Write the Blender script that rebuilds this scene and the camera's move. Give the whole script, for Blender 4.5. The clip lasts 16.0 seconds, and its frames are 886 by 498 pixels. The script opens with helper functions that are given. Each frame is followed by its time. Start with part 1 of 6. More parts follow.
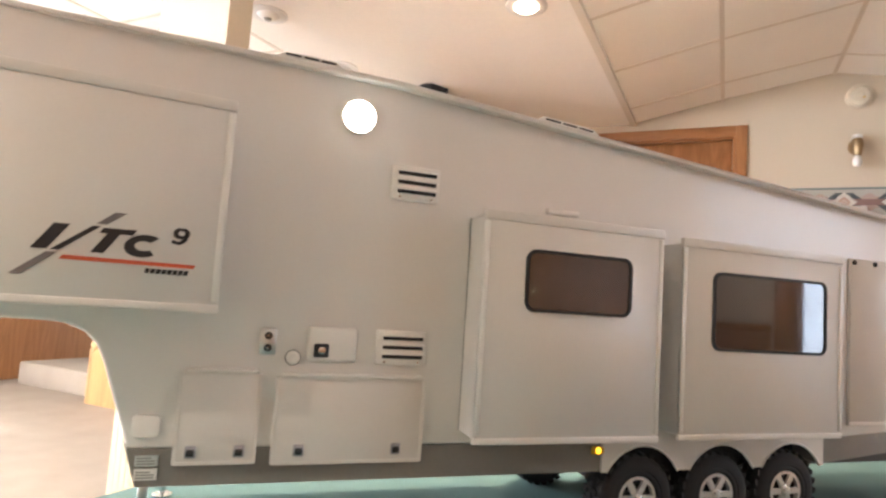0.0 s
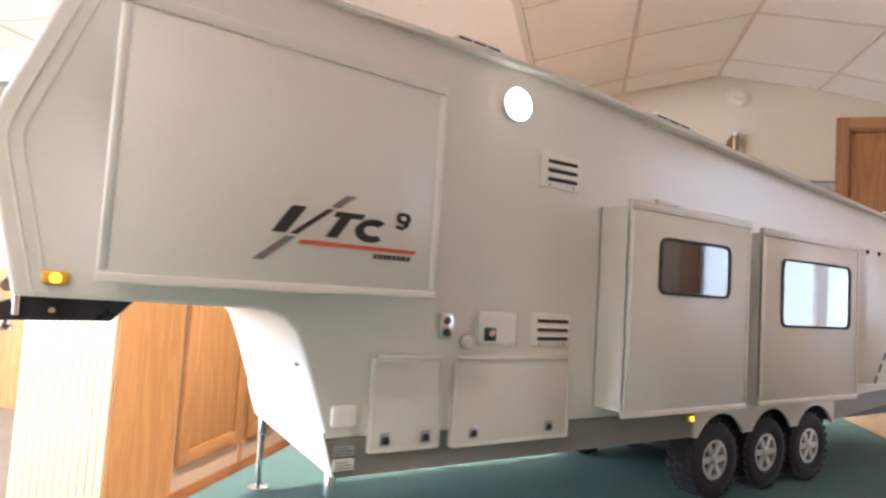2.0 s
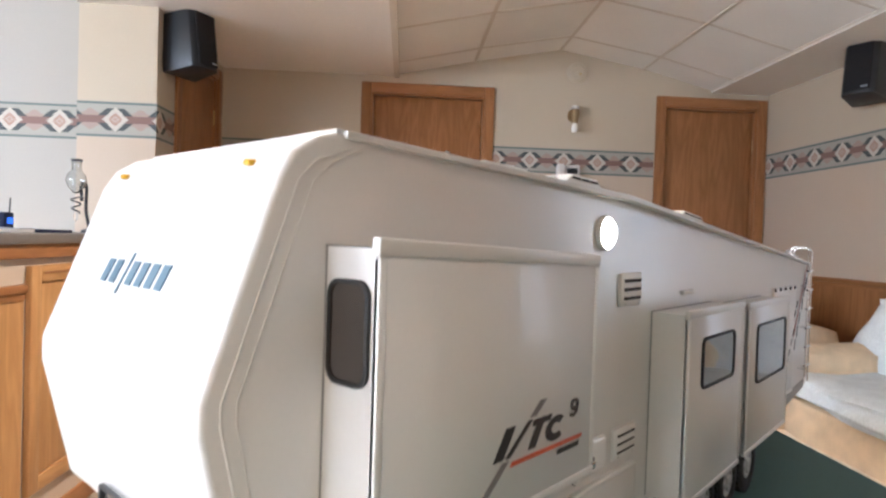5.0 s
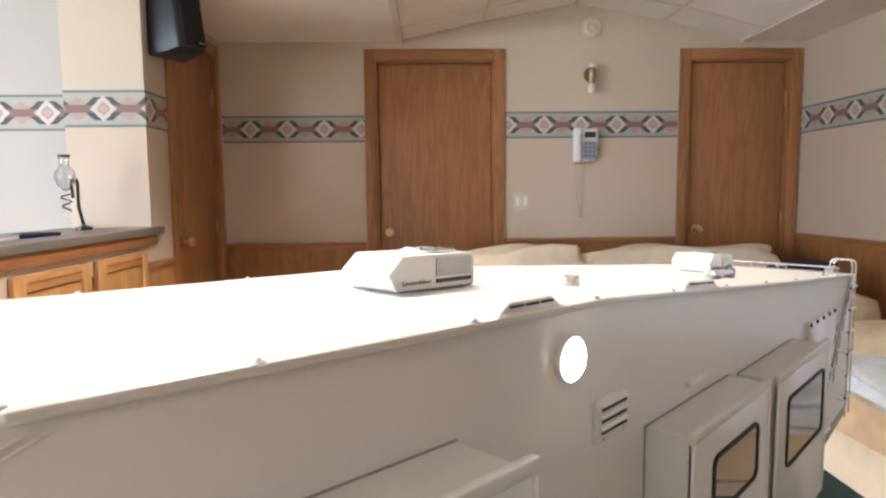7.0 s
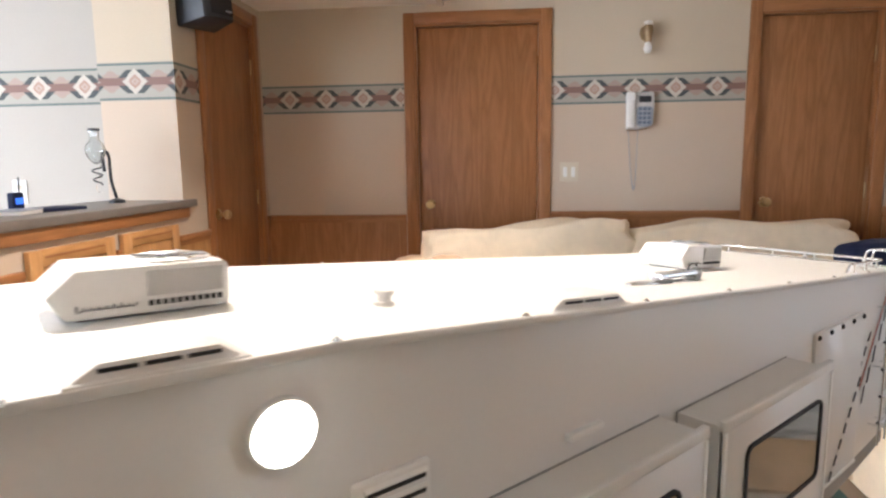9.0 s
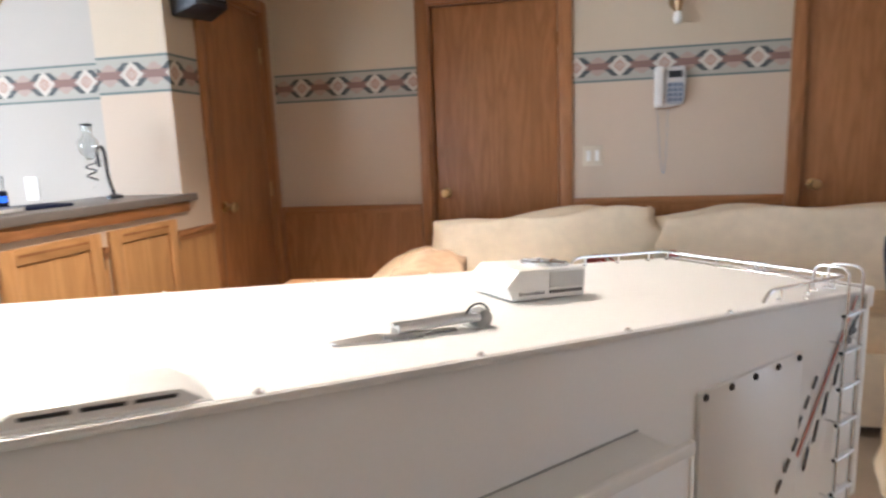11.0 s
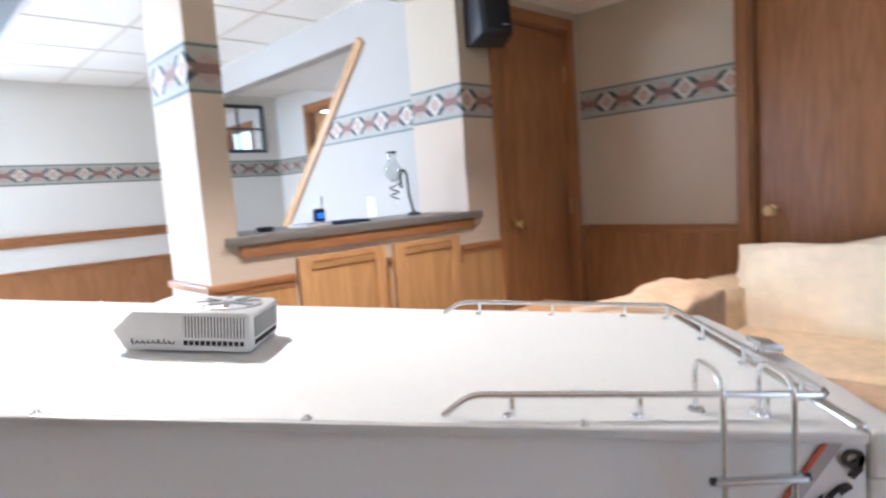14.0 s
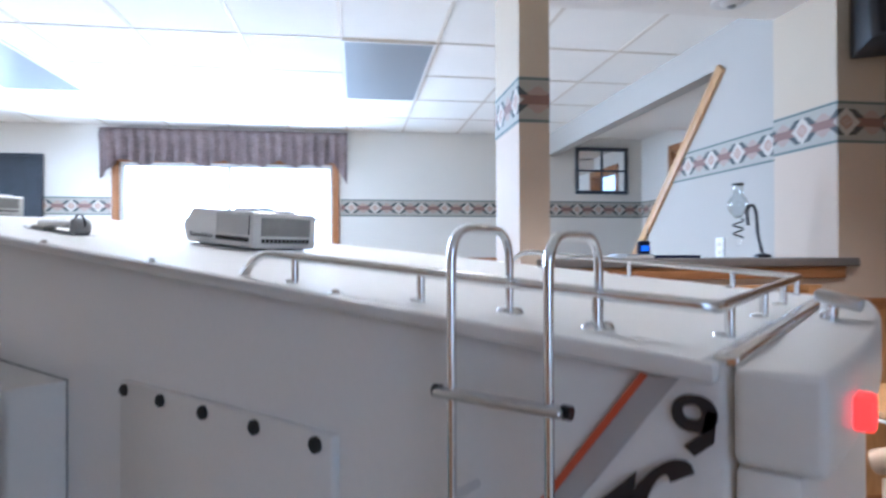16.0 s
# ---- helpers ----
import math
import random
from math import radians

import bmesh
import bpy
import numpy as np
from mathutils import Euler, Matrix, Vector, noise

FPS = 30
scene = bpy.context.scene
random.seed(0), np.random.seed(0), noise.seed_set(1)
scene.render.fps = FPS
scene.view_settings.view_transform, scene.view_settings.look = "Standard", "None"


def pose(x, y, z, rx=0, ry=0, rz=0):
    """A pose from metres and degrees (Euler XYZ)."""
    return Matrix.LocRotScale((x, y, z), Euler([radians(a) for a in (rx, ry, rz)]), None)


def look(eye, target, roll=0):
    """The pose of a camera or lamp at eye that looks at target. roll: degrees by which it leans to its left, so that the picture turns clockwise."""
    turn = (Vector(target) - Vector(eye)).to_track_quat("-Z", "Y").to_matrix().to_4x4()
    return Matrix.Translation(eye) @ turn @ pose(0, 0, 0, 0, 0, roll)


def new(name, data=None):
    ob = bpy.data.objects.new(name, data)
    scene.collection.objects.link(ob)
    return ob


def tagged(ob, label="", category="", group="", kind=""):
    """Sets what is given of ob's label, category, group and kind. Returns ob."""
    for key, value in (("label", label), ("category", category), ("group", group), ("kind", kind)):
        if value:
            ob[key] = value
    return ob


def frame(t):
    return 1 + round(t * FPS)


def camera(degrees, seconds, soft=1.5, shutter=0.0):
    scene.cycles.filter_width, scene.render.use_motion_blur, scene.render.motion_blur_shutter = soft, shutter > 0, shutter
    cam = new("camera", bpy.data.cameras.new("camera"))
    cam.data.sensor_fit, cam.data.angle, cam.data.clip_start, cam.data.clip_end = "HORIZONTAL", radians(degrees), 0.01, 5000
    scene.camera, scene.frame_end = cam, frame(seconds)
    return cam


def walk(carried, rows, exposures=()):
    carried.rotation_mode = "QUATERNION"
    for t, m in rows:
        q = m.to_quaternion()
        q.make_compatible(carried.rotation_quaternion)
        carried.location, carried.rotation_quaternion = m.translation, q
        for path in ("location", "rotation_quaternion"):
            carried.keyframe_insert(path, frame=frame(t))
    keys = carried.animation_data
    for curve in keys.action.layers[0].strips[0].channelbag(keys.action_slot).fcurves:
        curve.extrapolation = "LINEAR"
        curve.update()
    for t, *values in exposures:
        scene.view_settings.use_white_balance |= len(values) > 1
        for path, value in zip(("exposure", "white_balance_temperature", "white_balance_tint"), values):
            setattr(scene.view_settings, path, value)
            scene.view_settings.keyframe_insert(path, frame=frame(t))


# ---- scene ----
cam = camera(73.0, 16.0, soft=2.4, shutter=0.5)
EXPOSURES = [(0, 0.98, 6280, 16), (1.5, 0.86, 6120, 16), (2.5, 0.9, 5750, 14), (3, 0.69, 5770, 13), (3.5, 0.51, 5780, 13), (4.5, 0.3, 5700, 12), (7, 0.37, 5870, 12), (8.5, 0.44, 5870, 12), (11, 0.37, 5700, 11), (12.5, 0.45, 5500, 11), (14, 0.43, 5100, 10), (14.5, 0.56, 4900, 10), (15, 0.58, 4700, 11), (15.5, 0.14, 4750, 11), (16, -0.1, 4750, 10)]
PATH = [
    (0, (-0.127, -0.521, 0.915), (0.522, 1.363, 1.089), 3.8),
    (0.5, (-0.187, -0.516, 0.906), (0.572, 1.327, 1.072), 4.1),
    (1, (-0.237, -0.491, 0.898), (0.616, 1.311, 1.052), 4.3),
    (1.5, (-0.295, -0.457, 0.896), (0.656, 1.297, 1.038), 3.9),
    (2, (-0.359, -0.427, 0.904), (0.67, 1.284, 1.034), 3.6),
    (2.5, (-0.42, -0.393, 0.909), (0.682, 1.272, 1.026), 4.4),
    (3, (-0.468, -0.367, 0.916), (0.718, 1.24, 1.019), 4.6),
    (3.5, (-0.505, -0.329, 0.943), (0.766, 1.213, 1.024), 3.3),
    (4, (-0.524, -0.303, 0.985), (0.838, 1.161, 1.032), 2.7),
    (4.5, (-0.549, -0.275, 1.025), (0.917, 1.085, 1.033), 2.6),
    (6.8, (-0.386, -0.216, 1.174), (1.052, 1.163, 1.006), -0.4),
    (7, (-0.366, -0.21, 1.181), (1.059, 1.181, 0.997), -0.5),
    (7.5, (-0.319, -0.205, 1.19), (1.051, 1.238, 0.987), -1.0),
    (8, (-0.266, -0.223, 1.189), (1.049, 1.267, 0.961), -1.2),
    (8.5, (-0.201, -0.236, 1.189), (1.062, 1.292, 0.927), -1.5),
    (8.7, (-0.173, -0.237, 1.187), (1.077, 1.3, 0.915), -1.1),
    (10.8, (0.125, -0.253, 1.191), (1.289, 1.34, 0.865), -2.3),
    (11, (0.169, -0.262, 1.192), (1.248, 1.39, 0.866), -2.2),
    (11.5, (0.265, -0.283, 1.198), (1.171, 1.469, 0.864), -2.6),
    (12, (0.337, -0.301, 1.202), (1.056, 1.541, 0.901), -2.6),
    (12.5, (0.415, -0.296, 1.199), (0.984, 1.603, 0.938), -3.3),
    (13, (0.5, -0.274, 1.176), (0.957, 1.656, 0.919), -3.7),
    (13.5, (0.582, -0.259, 1.164), (0.877, 1.702, 0.902), -5.4),
    (14, (0.681, -0.261, 1.156), (0.596, 1.727, 0.957), -4.1),
    (14.5, (0.766, -0.247, 1.142), (0.305, 1.698, 1.085), -2.6),
    (15, (0.823, -0.214, 1.109), (0.089, 1.646, 1.115), -2.2),
    (15.5, (0.864, -0.173, 1.09), (-0.14, 1.556, 1.115), -0.8),
    (16, (0.881, -0.145, 1.062), (-0.326, 1.449, 1.074), -0.2),
]
walk(cam, [(t, look(eye, target, roll)) for t, eye, target, roll in PATH], EXPOSURES)

ROOM = Matrix.Rotation(radians(-44.5), 4, "Z")
IDENT = Matrix.Identity(4)

# ---- world, sun and lamps ----
world = bpy.data.worlds.new("daylight")
scene.world = world
world.use_nodes = True
wn = world.node_tree.nodes
sky = wn.new("ShaderNodeTexSky")
sky.sky_type = "NISHITA"
sky.sun_disc = False
sky.sun_elevation, sky.sun_rotation = radians(40), radians(235)
world.node_tree.links.new(sky.outputs[0], wn["Background"].inputs[0])
wn["Background"].inputs[1].default_value = 0.15


def lamp(name, kind, m, energy, colour=(1, 1, 1), **more):
    data = bpy.data.lights.new(name, kind)
    data.energy, data.color = energy, colour
    for key, value in more.items():
        if key == "size":
            data.size = value
        elif key == "size_y":
            data.shape, data.size_y = "RECTANGLE", value
        elif key == "angle":
            data.angle = value
        elif key == "radius":
            data.shadow_soft_size = value
        elif key == "cone":
            data.spot_size, data.spot_blend = value, 0.6
    ob = new(name, data)
    ob.matrix_world = m
    return ob


sun_way = ROOM.to_3x3() @ Vector((-0.62, -0.55, 0.62))
lamp("sun", "SUN", look(sun_way * 20, (0, 0, 0)), 3.0, (1.0, 0.95, 0.88), angle=radians(0.5))
# sky light in the openings of the two windows and an added, unseen glass door
lamp("window_light", "AREA", ROOM @ look((-5.15, -0.70, 1.5), (-4.5, -0.66, 1.5)), 135, (0.84, 0.93, 1.0), size=1.9, size_y=0.85)
lamp("glass_door_light", "AREA", ROOM @ look((-4.1, -2.9, 1.12), (-3.5, -1.9, 1.08)), 78, (0.90, 0.95, 1.0), size=1.7, size_y=2.0)
lamp("side_window_light", "AREA", ROOM @ look((2.24, 0.80, 1.14), (1.0, 0.70, 1.12)), 3.6, (0.95, 0.97, 1.0), size=0.70, size_y=1.4)
# the lit downlights in the low ceiling; -1.50 is unseen, added for the front
for lit_v in (1.78, 0.55, -1.50):
    lamp("downlight_glow", "SPOT", ROOM @ look((-0.49, lit_v, 2.11), (-0.49, lit_v, 0)), 106, (1.0, 0.84, 0.66), radius=0.05, cone=radians(112))

# ---- materials ----


def nodes(name):
    mat = bpy.data.materials.new(name)
    mat.use_nodes = True
    tree = mat.node_tree
    return mat, tree, tree.nodes["Principled BSDF"]


def link(tree, a, b):
    tree.links.new(a, b)


def node(tree, kind, **values):
    n = tree.nodes.new(kind)
    for key, value in values.items():
        n.inputs[key].default_value = value
    return n


def surface(name, colour, rough=0.5, metal=0.0, vary=0.08, scale=8.0, grain=120.0, bump=0.05, coat=0.0, stretch=(1, 1, 1), rough_vary=0.1, upper=None):
    """A plain surface with cloudy variation, fine grain and a little relief; upper is a second paint (height, colour) above a line."""
    mat, tree, bsdf = nodes(name)
    coord = node(tree, "ShaderNodeTexCoord")
    mapping = node(tree, "ShaderNodeMapping", Scale=stretch)
    link(tree, coord.outputs["Object"], mapping.inputs[0])
    big = node(tree, "ShaderNodeTexNoise", Scale=scale, Detail=4.0)
    fine = node(tree, "ShaderNodeTexNoise", Scale=grain, Detail=3.0)
    for n in (big, fine):
        link(tree, mapping.outputs[0], n.inputs["Vector"])
    add = node(tree, "ShaderNodeMath")
    add.operation = "ADD"
    link(tree, big.outputs["Fac"], add.inputs[0])
    link(tree, fine.outputs["Fac"], add.inputs[1])
    span = node(tree, "ShaderNodeMapRange")
    span.inputs["From Min"].default_value, span.inputs["From Max"].default_value = 0.6, 1.4
    span.inputs["To Min"].default_value, span.inputs["To Max"].default_value = 1 - vary, 1 + vary
    link(tree, add.outputs[0], span.inputs[0])
    tint = node(tree, "ShaderNodeVectorMath")
    tint.operation = "SCALE"
    tint.inputs[0].default_value = colour
    if upper:
        height = node(tree, "ShaderNodeSeparateXYZ")
        link(tree, coord.outputs["Object"], height.inputs[0])
        above = node(tree, "ShaderNodeMath")
        above.operation = "GREATER_THAN"
        above.inputs[1].default_value = upper[0]
        link(tree, height.outputs["Z"], above.inputs[0])
        paint = node(tree, "ShaderNodeMix")
        paint.data_type = "VECTOR"
        link(tree, above.outputs[0], paint.inputs[0])
        paint.inputs[4].default_value, paint.inputs[5].default_value = colour, upper[1]
        link(tree, paint.outputs[1], tint.inputs[0])
    link(tree, span.outputs[0], tint.inputs["Scale"])
    link(tree, tint.outputs[0], bsdf.inputs["Base Color"])
    gloss = node(tree, "ShaderNodeMapRange")
    gloss.inputs["To Min"].default_value, gloss.inputs["To Max"].default_value = max(0.02, rough - rough_vary), min(1, rough + rough_vary)
    link(tree, big.outputs["Fac"], gloss.inputs[0])
    link(tree, gloss.outputs[0], bsdf.inputs["Roughness"])
    bsdf.inputs["Metallic"].default_value = metal
    bsdf.inputs["Coat Weight"].default_value = coat
    if bump:
        rise = node(tree, "ShaderNodeBump", Strength=bump, Distance=0.002)
        link(tree, fine.outputs["Fac"], rise.inputs["Height"])
        link(tree, rise.outputs[0], bsdf.inputs["Normal"])
    return mat


def wood(name, dark, light, along="z", rough=0.38, scale=1.0):
    """Oak: long streaks along the grain, cathedral figure and pores."""
    mat, tree, bsdf = nodes(name)
    coord = node(tree, "ShaderNodeTexCoord")
    stretch = {"z": (5, 5, 0.55), "x": (0.55, 5, 5), "y": (5, 0.55, 5)}[along]
    mapping = node(tree, "ShaderNodeMapping", Scale=[s * scale for s in stretch])
    link(tree, coord.outputs["Object"], mapping.inputs[0])
    figure = node(tree, "ShaderNodeTexNoise", Scale=2.2, Detail=2.0, Distortion=0.9)
    pores = node(tree, "ShaderNodeTexNoise", Scale=26.0, Detail=5.0, Roughness=0.7)
    for n in (figure, pores):
        link(tree, mapping.outputs[0], n.inputs["Vector"])
    rings = node(tree, "ShaderNodeMath")
    rings.operation = "MULTIPLY"
    rings.inputs[1].default_value = 9.0
    link(tree, figure.outputs["Fac"], rings.inputs[0])
    wave = node(tree, "ShaderNodeMath")
    wave.operation = "PINGPONG"
    wave.inputs[1].default_value = 1.0
    link(tree, rings.outputs[0], wave.inputs[0])
    mix = node(tree, "ShaderNodeMath")
    mix.operation = "MULTIPLY_ADD"
    mix.inputs[1].default_value = 0.36
    link(tree, wave.outputs[0], mix.inputs[0])
    half = node(tree, "ShaderNodeMath")
    half.operation = "MULTIPLY"
    half.inputs[1].default_value = 0.64
    link(tree, pores.outputs["Fac"], half.inputs[0])
    link(tree, half.outputs[0], mix.inputs[2])
    ramp = node(tree, "ShaderNodeValToRGB")
    ramp.color_ramp.elements[0].position, ramp.color_ramp.elements[0].color = 0.12, (*dark, 1)
    ramp.color_ramp.elements[1].position, ramp.color_ramp.elements[1].color = 0.75, (*light, 1)
    link(tree, mix.outputs[0], ramp.inputs[0])
    link(tree, ramp.outputs[0], bsdf.inputs["Base Color"])
    bsdf.inputs["Roughness"].default_value = rough
    rise = node(tree, "ShaderNodeBump", Strength=0.12, Distance=0.001)
    link(tree, pores.outputs["Fac"], rise.inputs["Height"])
    link(tree, rise.outputs[0], bsdf.inputs["Normal"])
    return mat


def glow(name, colour, strength):
    mat, tree, bsdf = nodes(name)
    bsdf.inputs["Base Color"].default_value = (*colour, 1)
    bsdf.inputs["Emission Color"].default_value = (*colour, 1)
    bsdf.inputs["Emission Strength"].default_value = strength
    return mat


def glass(name, colour=(1, 1, 1), rough=0.02, ior=1.45):
    mat, tree, bsdf = nodes(name)
    bsdf.inputs["Base Color"].default_value = (*colour, 1)
    bsdf.inputs["Roughness"].default_value = rough
    bsdf.inputs["Transmission Weight"].default_value = 1.0
    bsdf.inputs["IOR"].default_value = ior
    return mat


def border_paper(name):
    """Wallpaper border: pale ground, rows of stepped diamonds between dark green leaves, a green line at each edge."""
    mat, tree, bsdf = nodes(name)
    coord = node(tree, "ShaderNodeTexCoord")
    split = node(tree, "ShaderNodeSeparateXYZ")
    link(tree, coord.outputs["Object"], split.inputs[0])

    def m(op, a, b=None):
        n = node(tree, "ShaderNodeMath")
        n.operation = op
        for k, v in enumerate((a, b)):
            if v is None:
                continue
            if isinstance(v, (int, float)):
                n.inputs[k].default_value = v
            else:
                link(tree, v, n.inputs[k])
        return n.outputs[0]

    def stepped(v, k):
        return m("DIVIDE", m("ROUND", m("MULTIPLY", v, k)), k)

    length = m("ADD", split.outputs[0], split.outputs[1])
    t = m("SUBTRACT", m("FRACT", m("DIVIDE", length, 0.235)), 0.5)
    t = stepped(m("ABSOLUTE", t), 40.0)
    w = m("DIVIDE", split.outputs[2], 0.172)
    w = stepped(m("ABSOLUTE", m("SUBTRACT", w, 0.5)), 34.0)
    diamond = m("ADD", m("DIVIDE", t, 0.26), m("DIVIDE", w, 0.34))
    between = m("ADD", m("DIVIDE", m("SUBTRACT", 0.5, t), 0.17), m("DIVIDE", w, 0.14))

    def colour(fac, a, b):
        n = tree.nodes.new("ShaderNodeMix")
        n.data_type = "RGBA"
        link(tree, fac, n.inputs["Factor"])
        for sock, v in ((n.inputs[6], a), (n.inputs[7], b)):
            if isinstance(v, tuple):
                sock.default_value = (*v, 1)
            else:
                link(tree, v, sock)
        return n.outputs[2]

    ground, green, white, pink, red = (0.40, 0.375, 0.325), (0.065, 0.078, 0.078), (0.58, 0.53, 0.46), (0.42, 0.275, 0.215), (0.23, 0.135, 0.115)
    leaf = m("MULTIPLY", m("LESS_THAN", diamond, 1.60), m("LESS_THAN", w, 0.30))
    c = colour(m("LESS_THAN", between, 2.2), ground, (0.40, 0.30, 0.245))
    c = colour(leaf, c, green)
    c = colour(m("MULTIPLY", m("GREATER_THAN", diamond, 1.0), m("LESS_THAN", w, 0.09)), c, red)
    c = colour(m("LESS_THAN", diamond, 1.0), c, white)
    c = colour(m("LESS_THAN", diamond, 0.56), c, pink)
    c = colour(m("LESS_THAN", diamond, 0.34), c, (0.50, 0.40, 0.33))
    c = colour(m("LESS_THAN", diamond, 0.16), c, pink)
    c = colour(m("MULTIPLY", m("GREATER_THAN", w, 0.43), m("LESS_THAN", w, 0.475)), c, (0.13, 0.17, 0.16))
    link(tree, c, bsdf.inputs["Base Color"])
    bsdf.inputs["Roughness"].default_value = 0.7
    return mat


WHITE_SHELL = surface("white_gelcoat", (0.76, 0.745, 0.72), rough=0.33, vary=0.02, scale=6, grain=300, bump=0.004, coat=0.10, rough_vary=0.004)
WHITE_PANEL = surface("white_panel_paint", (0.72, 0.70, 0.67), rough=0.42, vary=0.02, scale=9, grain=350, bump=0.012, coat=0.15, rough_vary=0.015)
ROOF_WHITE = surface("white_roof_membrane", (0.84, 0.83, 0.80), rough=0.45, vary=0.025, scale=7, grain=220, bump=0.04)
WHITE_PLASTIC = surface("white_plastic", (0.80, 0.79, 0.76), rough=0.35, vary=0.03, scale=30, grain=400, bump=0.02)
GREY_SKIRT = surface("warm_grey_paint", (0.22, 0.21, 0.195), rough=0.4, vary=0.06, scale=14, grain=300, bump=0.03)
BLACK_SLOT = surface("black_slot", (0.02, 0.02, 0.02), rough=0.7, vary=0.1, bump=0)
BLACK_STEEL = surface("black_painted_steel", (0.018, 0.018, 0.022), rough=0.3, vary=0.2, scale=40, bump=0.03)
CHROME = surface("polished_metal", (0.78, 0.79, 0.80), rough=0.16, metal=1.0, vary=0.03, scale=40, bump=0.0, rough_vary=0.05)
ALUMINIUM = surface("brushed_aluminium", (0.66, 0.67, 0.68), rough=0.32, metal=1.0, vary=0.06, scale=40, bump=0.02)
RIM_SILVER = surface("silver_painted_alloy", (0.72, 0.71, 0.69), rough=0.32, metal=0.35, vary=0.04, scale=60, bump=0.0, coat=0.4)
AMBER = surface("amber_plastic", (0.75, 0.42, 0.03), rough=0.2, vary=0.05, bump=0)
RUBBER = surface("tyre_rubber", (0.022, 0.022, 0.023), rough=0.75, vary=0.2, scale=60, grain=500, bump=0.1)
TINTED = surface("tinted_glass", (0.035, 0.026, 0.022), rough=0.04, vary=0.05, bump=0, coat=0.45, rough_vary=0.01)
TINTED.node_tree.nodes["Principled BSDF"].inputs["Specular IOR Level"].default_value = 0.9
INK_BLACK = surface("black_decal", (0.025, 0.022, 0.025), rough=0.35, vary=0.05, bump=0)
INK_GREY = surface("grey_decal", (0.20, 0.18, 0.18), rough=0.35, vary=0.05, bump=0)
PALE_GREY_INK = surface("pale_grey_decal", (0.42, 0.40, 0.40), rough=0.35, vary=0.05, bump=0)
DARK_MESH = surface("dark_grille", (0.10, 0.10, 0.10), rough=0.6, vary=0.1, scale=60, bump=0.1)
INK_RED = surface("orange_red_decal", (0.55, 0.10, 0.045), rough=0.35, vary=0.05, bump=0)
INK_BLUE = surface("blue_decal", (0.12, 0.22, 0.30), rough=0.35, vary=0.05, bump=0)
LATCH_GREY = surface("dull_zinc", (0.36, 0.36, 0.39), rough=0.35, metal=0.6, vary=0.08, scale=60, bump=0.02)
GREY_MESH = surface("grey_grille", (0.30, 0.30, 0.29), rough=0.6, vary=0.1, scale=60, bump=0.1)
LED_WHITE = glow("white_led", (1.0, 0.93, 0.76), 18.0)
LED_AMBER = glow("amber_led", (1.0, 0.55, 0.02), 2.2)
LED_RED = glow("red_led", (1.0, 0.03, 0.02), 2.0)
LAMP_GLOW = glow("warm_bulb", (1.0, 0.80, 0.55), 12.0)
BAIZE = surface("green_table_cloth", (0.075, 0.145, 0.13), rough=0.92, vary=0.18, scale=5, grain=380, bump=0.2)
WALL = surface("cream_wall", (0.58, 0.466, 0.357), rough=0.75, vary=0.025, scale=2.0, grain=90, bump=0.08, upper=(1.60, (0.575, 0.485, 0.363)))
# the wall cream darkened to offset too strong daylight on the stair wall
WALL_STAIR = surface("darkened_cream_wall", (0.45, 0.418, 0.37), rough=0.75, vary=0.025, scale=2.0, grain=90, bump=0.08)
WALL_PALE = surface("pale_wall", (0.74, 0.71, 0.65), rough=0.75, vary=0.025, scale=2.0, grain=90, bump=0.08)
CEILING_PAINT = surface("ceiling_paint", (0.87, 0.82, 0.75), rough=0.85, vary=0.03, scale=2.0, grain=60, bump=0.12)
TILE = surface("ceiling_tile", (0.90, 0.86, 0.79), rough=0.9, vary=0.04, scale=3.0, grain=140, bump=0.25)
TILE_GRID = surface("ceiling_grid", (0.70, 0.63, 0.53), rough=0.6, vary=0.03, bump=0.02)
OAK = wood("oak", (0.245, 0.102, 0.035), (0.41, 0.185, 0.071))
OAK_FLAT = wood("oak_crosswise", (0.245, 0.102, 0.035), (0.41, 0.185, 0.071), along="x")
OAK_LENGTH = wood("oak_lengthwise", (0.245, 0.102, 0.035), (0.41, 0.185, 0.071), along="y")
OAK_LIGHT = wood("golden_oak", (0.38, 0.190, 0.066), (0.56, 0.305, 0.122))
# pale board wood, its paleness also standing in for strong daylight on it
BEAD = wood("pale_bead_board", (0.62, 0.47, 0.27), (0.76, 0.61, 0.38))
PINE = wood("pine_trim", (0.42, 0.23, 0.09), (0.58, 0.36, 0.17))
CARPET = surface("beige_carpet", (0.36, 0.29, 0.22), rough=0.95, vary=0.14, scale=5, grain=160, bump=0.6)
LAMINATE = surface("grey_laminate", (0.17, 0.15, 0.135), rough=0.35, vary=0.15, scale=20, grain=250, bump=0.02)
SUEDE = surface("beige_suede", (0.83, 0.71, 0.54), rough=0.88, vary=0.10, scale=5.0, grain=16, bump=0.55)
CHAIR_TAN = surface("deep_tan_suede", (0.46, 0.315, 0.20), rough=0.9, vary=0.18, scale=9, grain=30, bump=0.3)
SUEDE_TAN = surface("tan_suede", (0.76, 0.58, 0.38), rough=0.9, vary=0.15, scale=4, grain=16, bump=0.2)
NAVY = surface("navy_cloth", (0.012, 0.018, 0.055), rough=0.9, vary=0.2, scale=20, bump=0.2)
BLACK_CASE = surface("black_vinyl", (0.016, 0.017, 0.02), rough=0.45, vary=0.15, scale=30, bump=0.06)
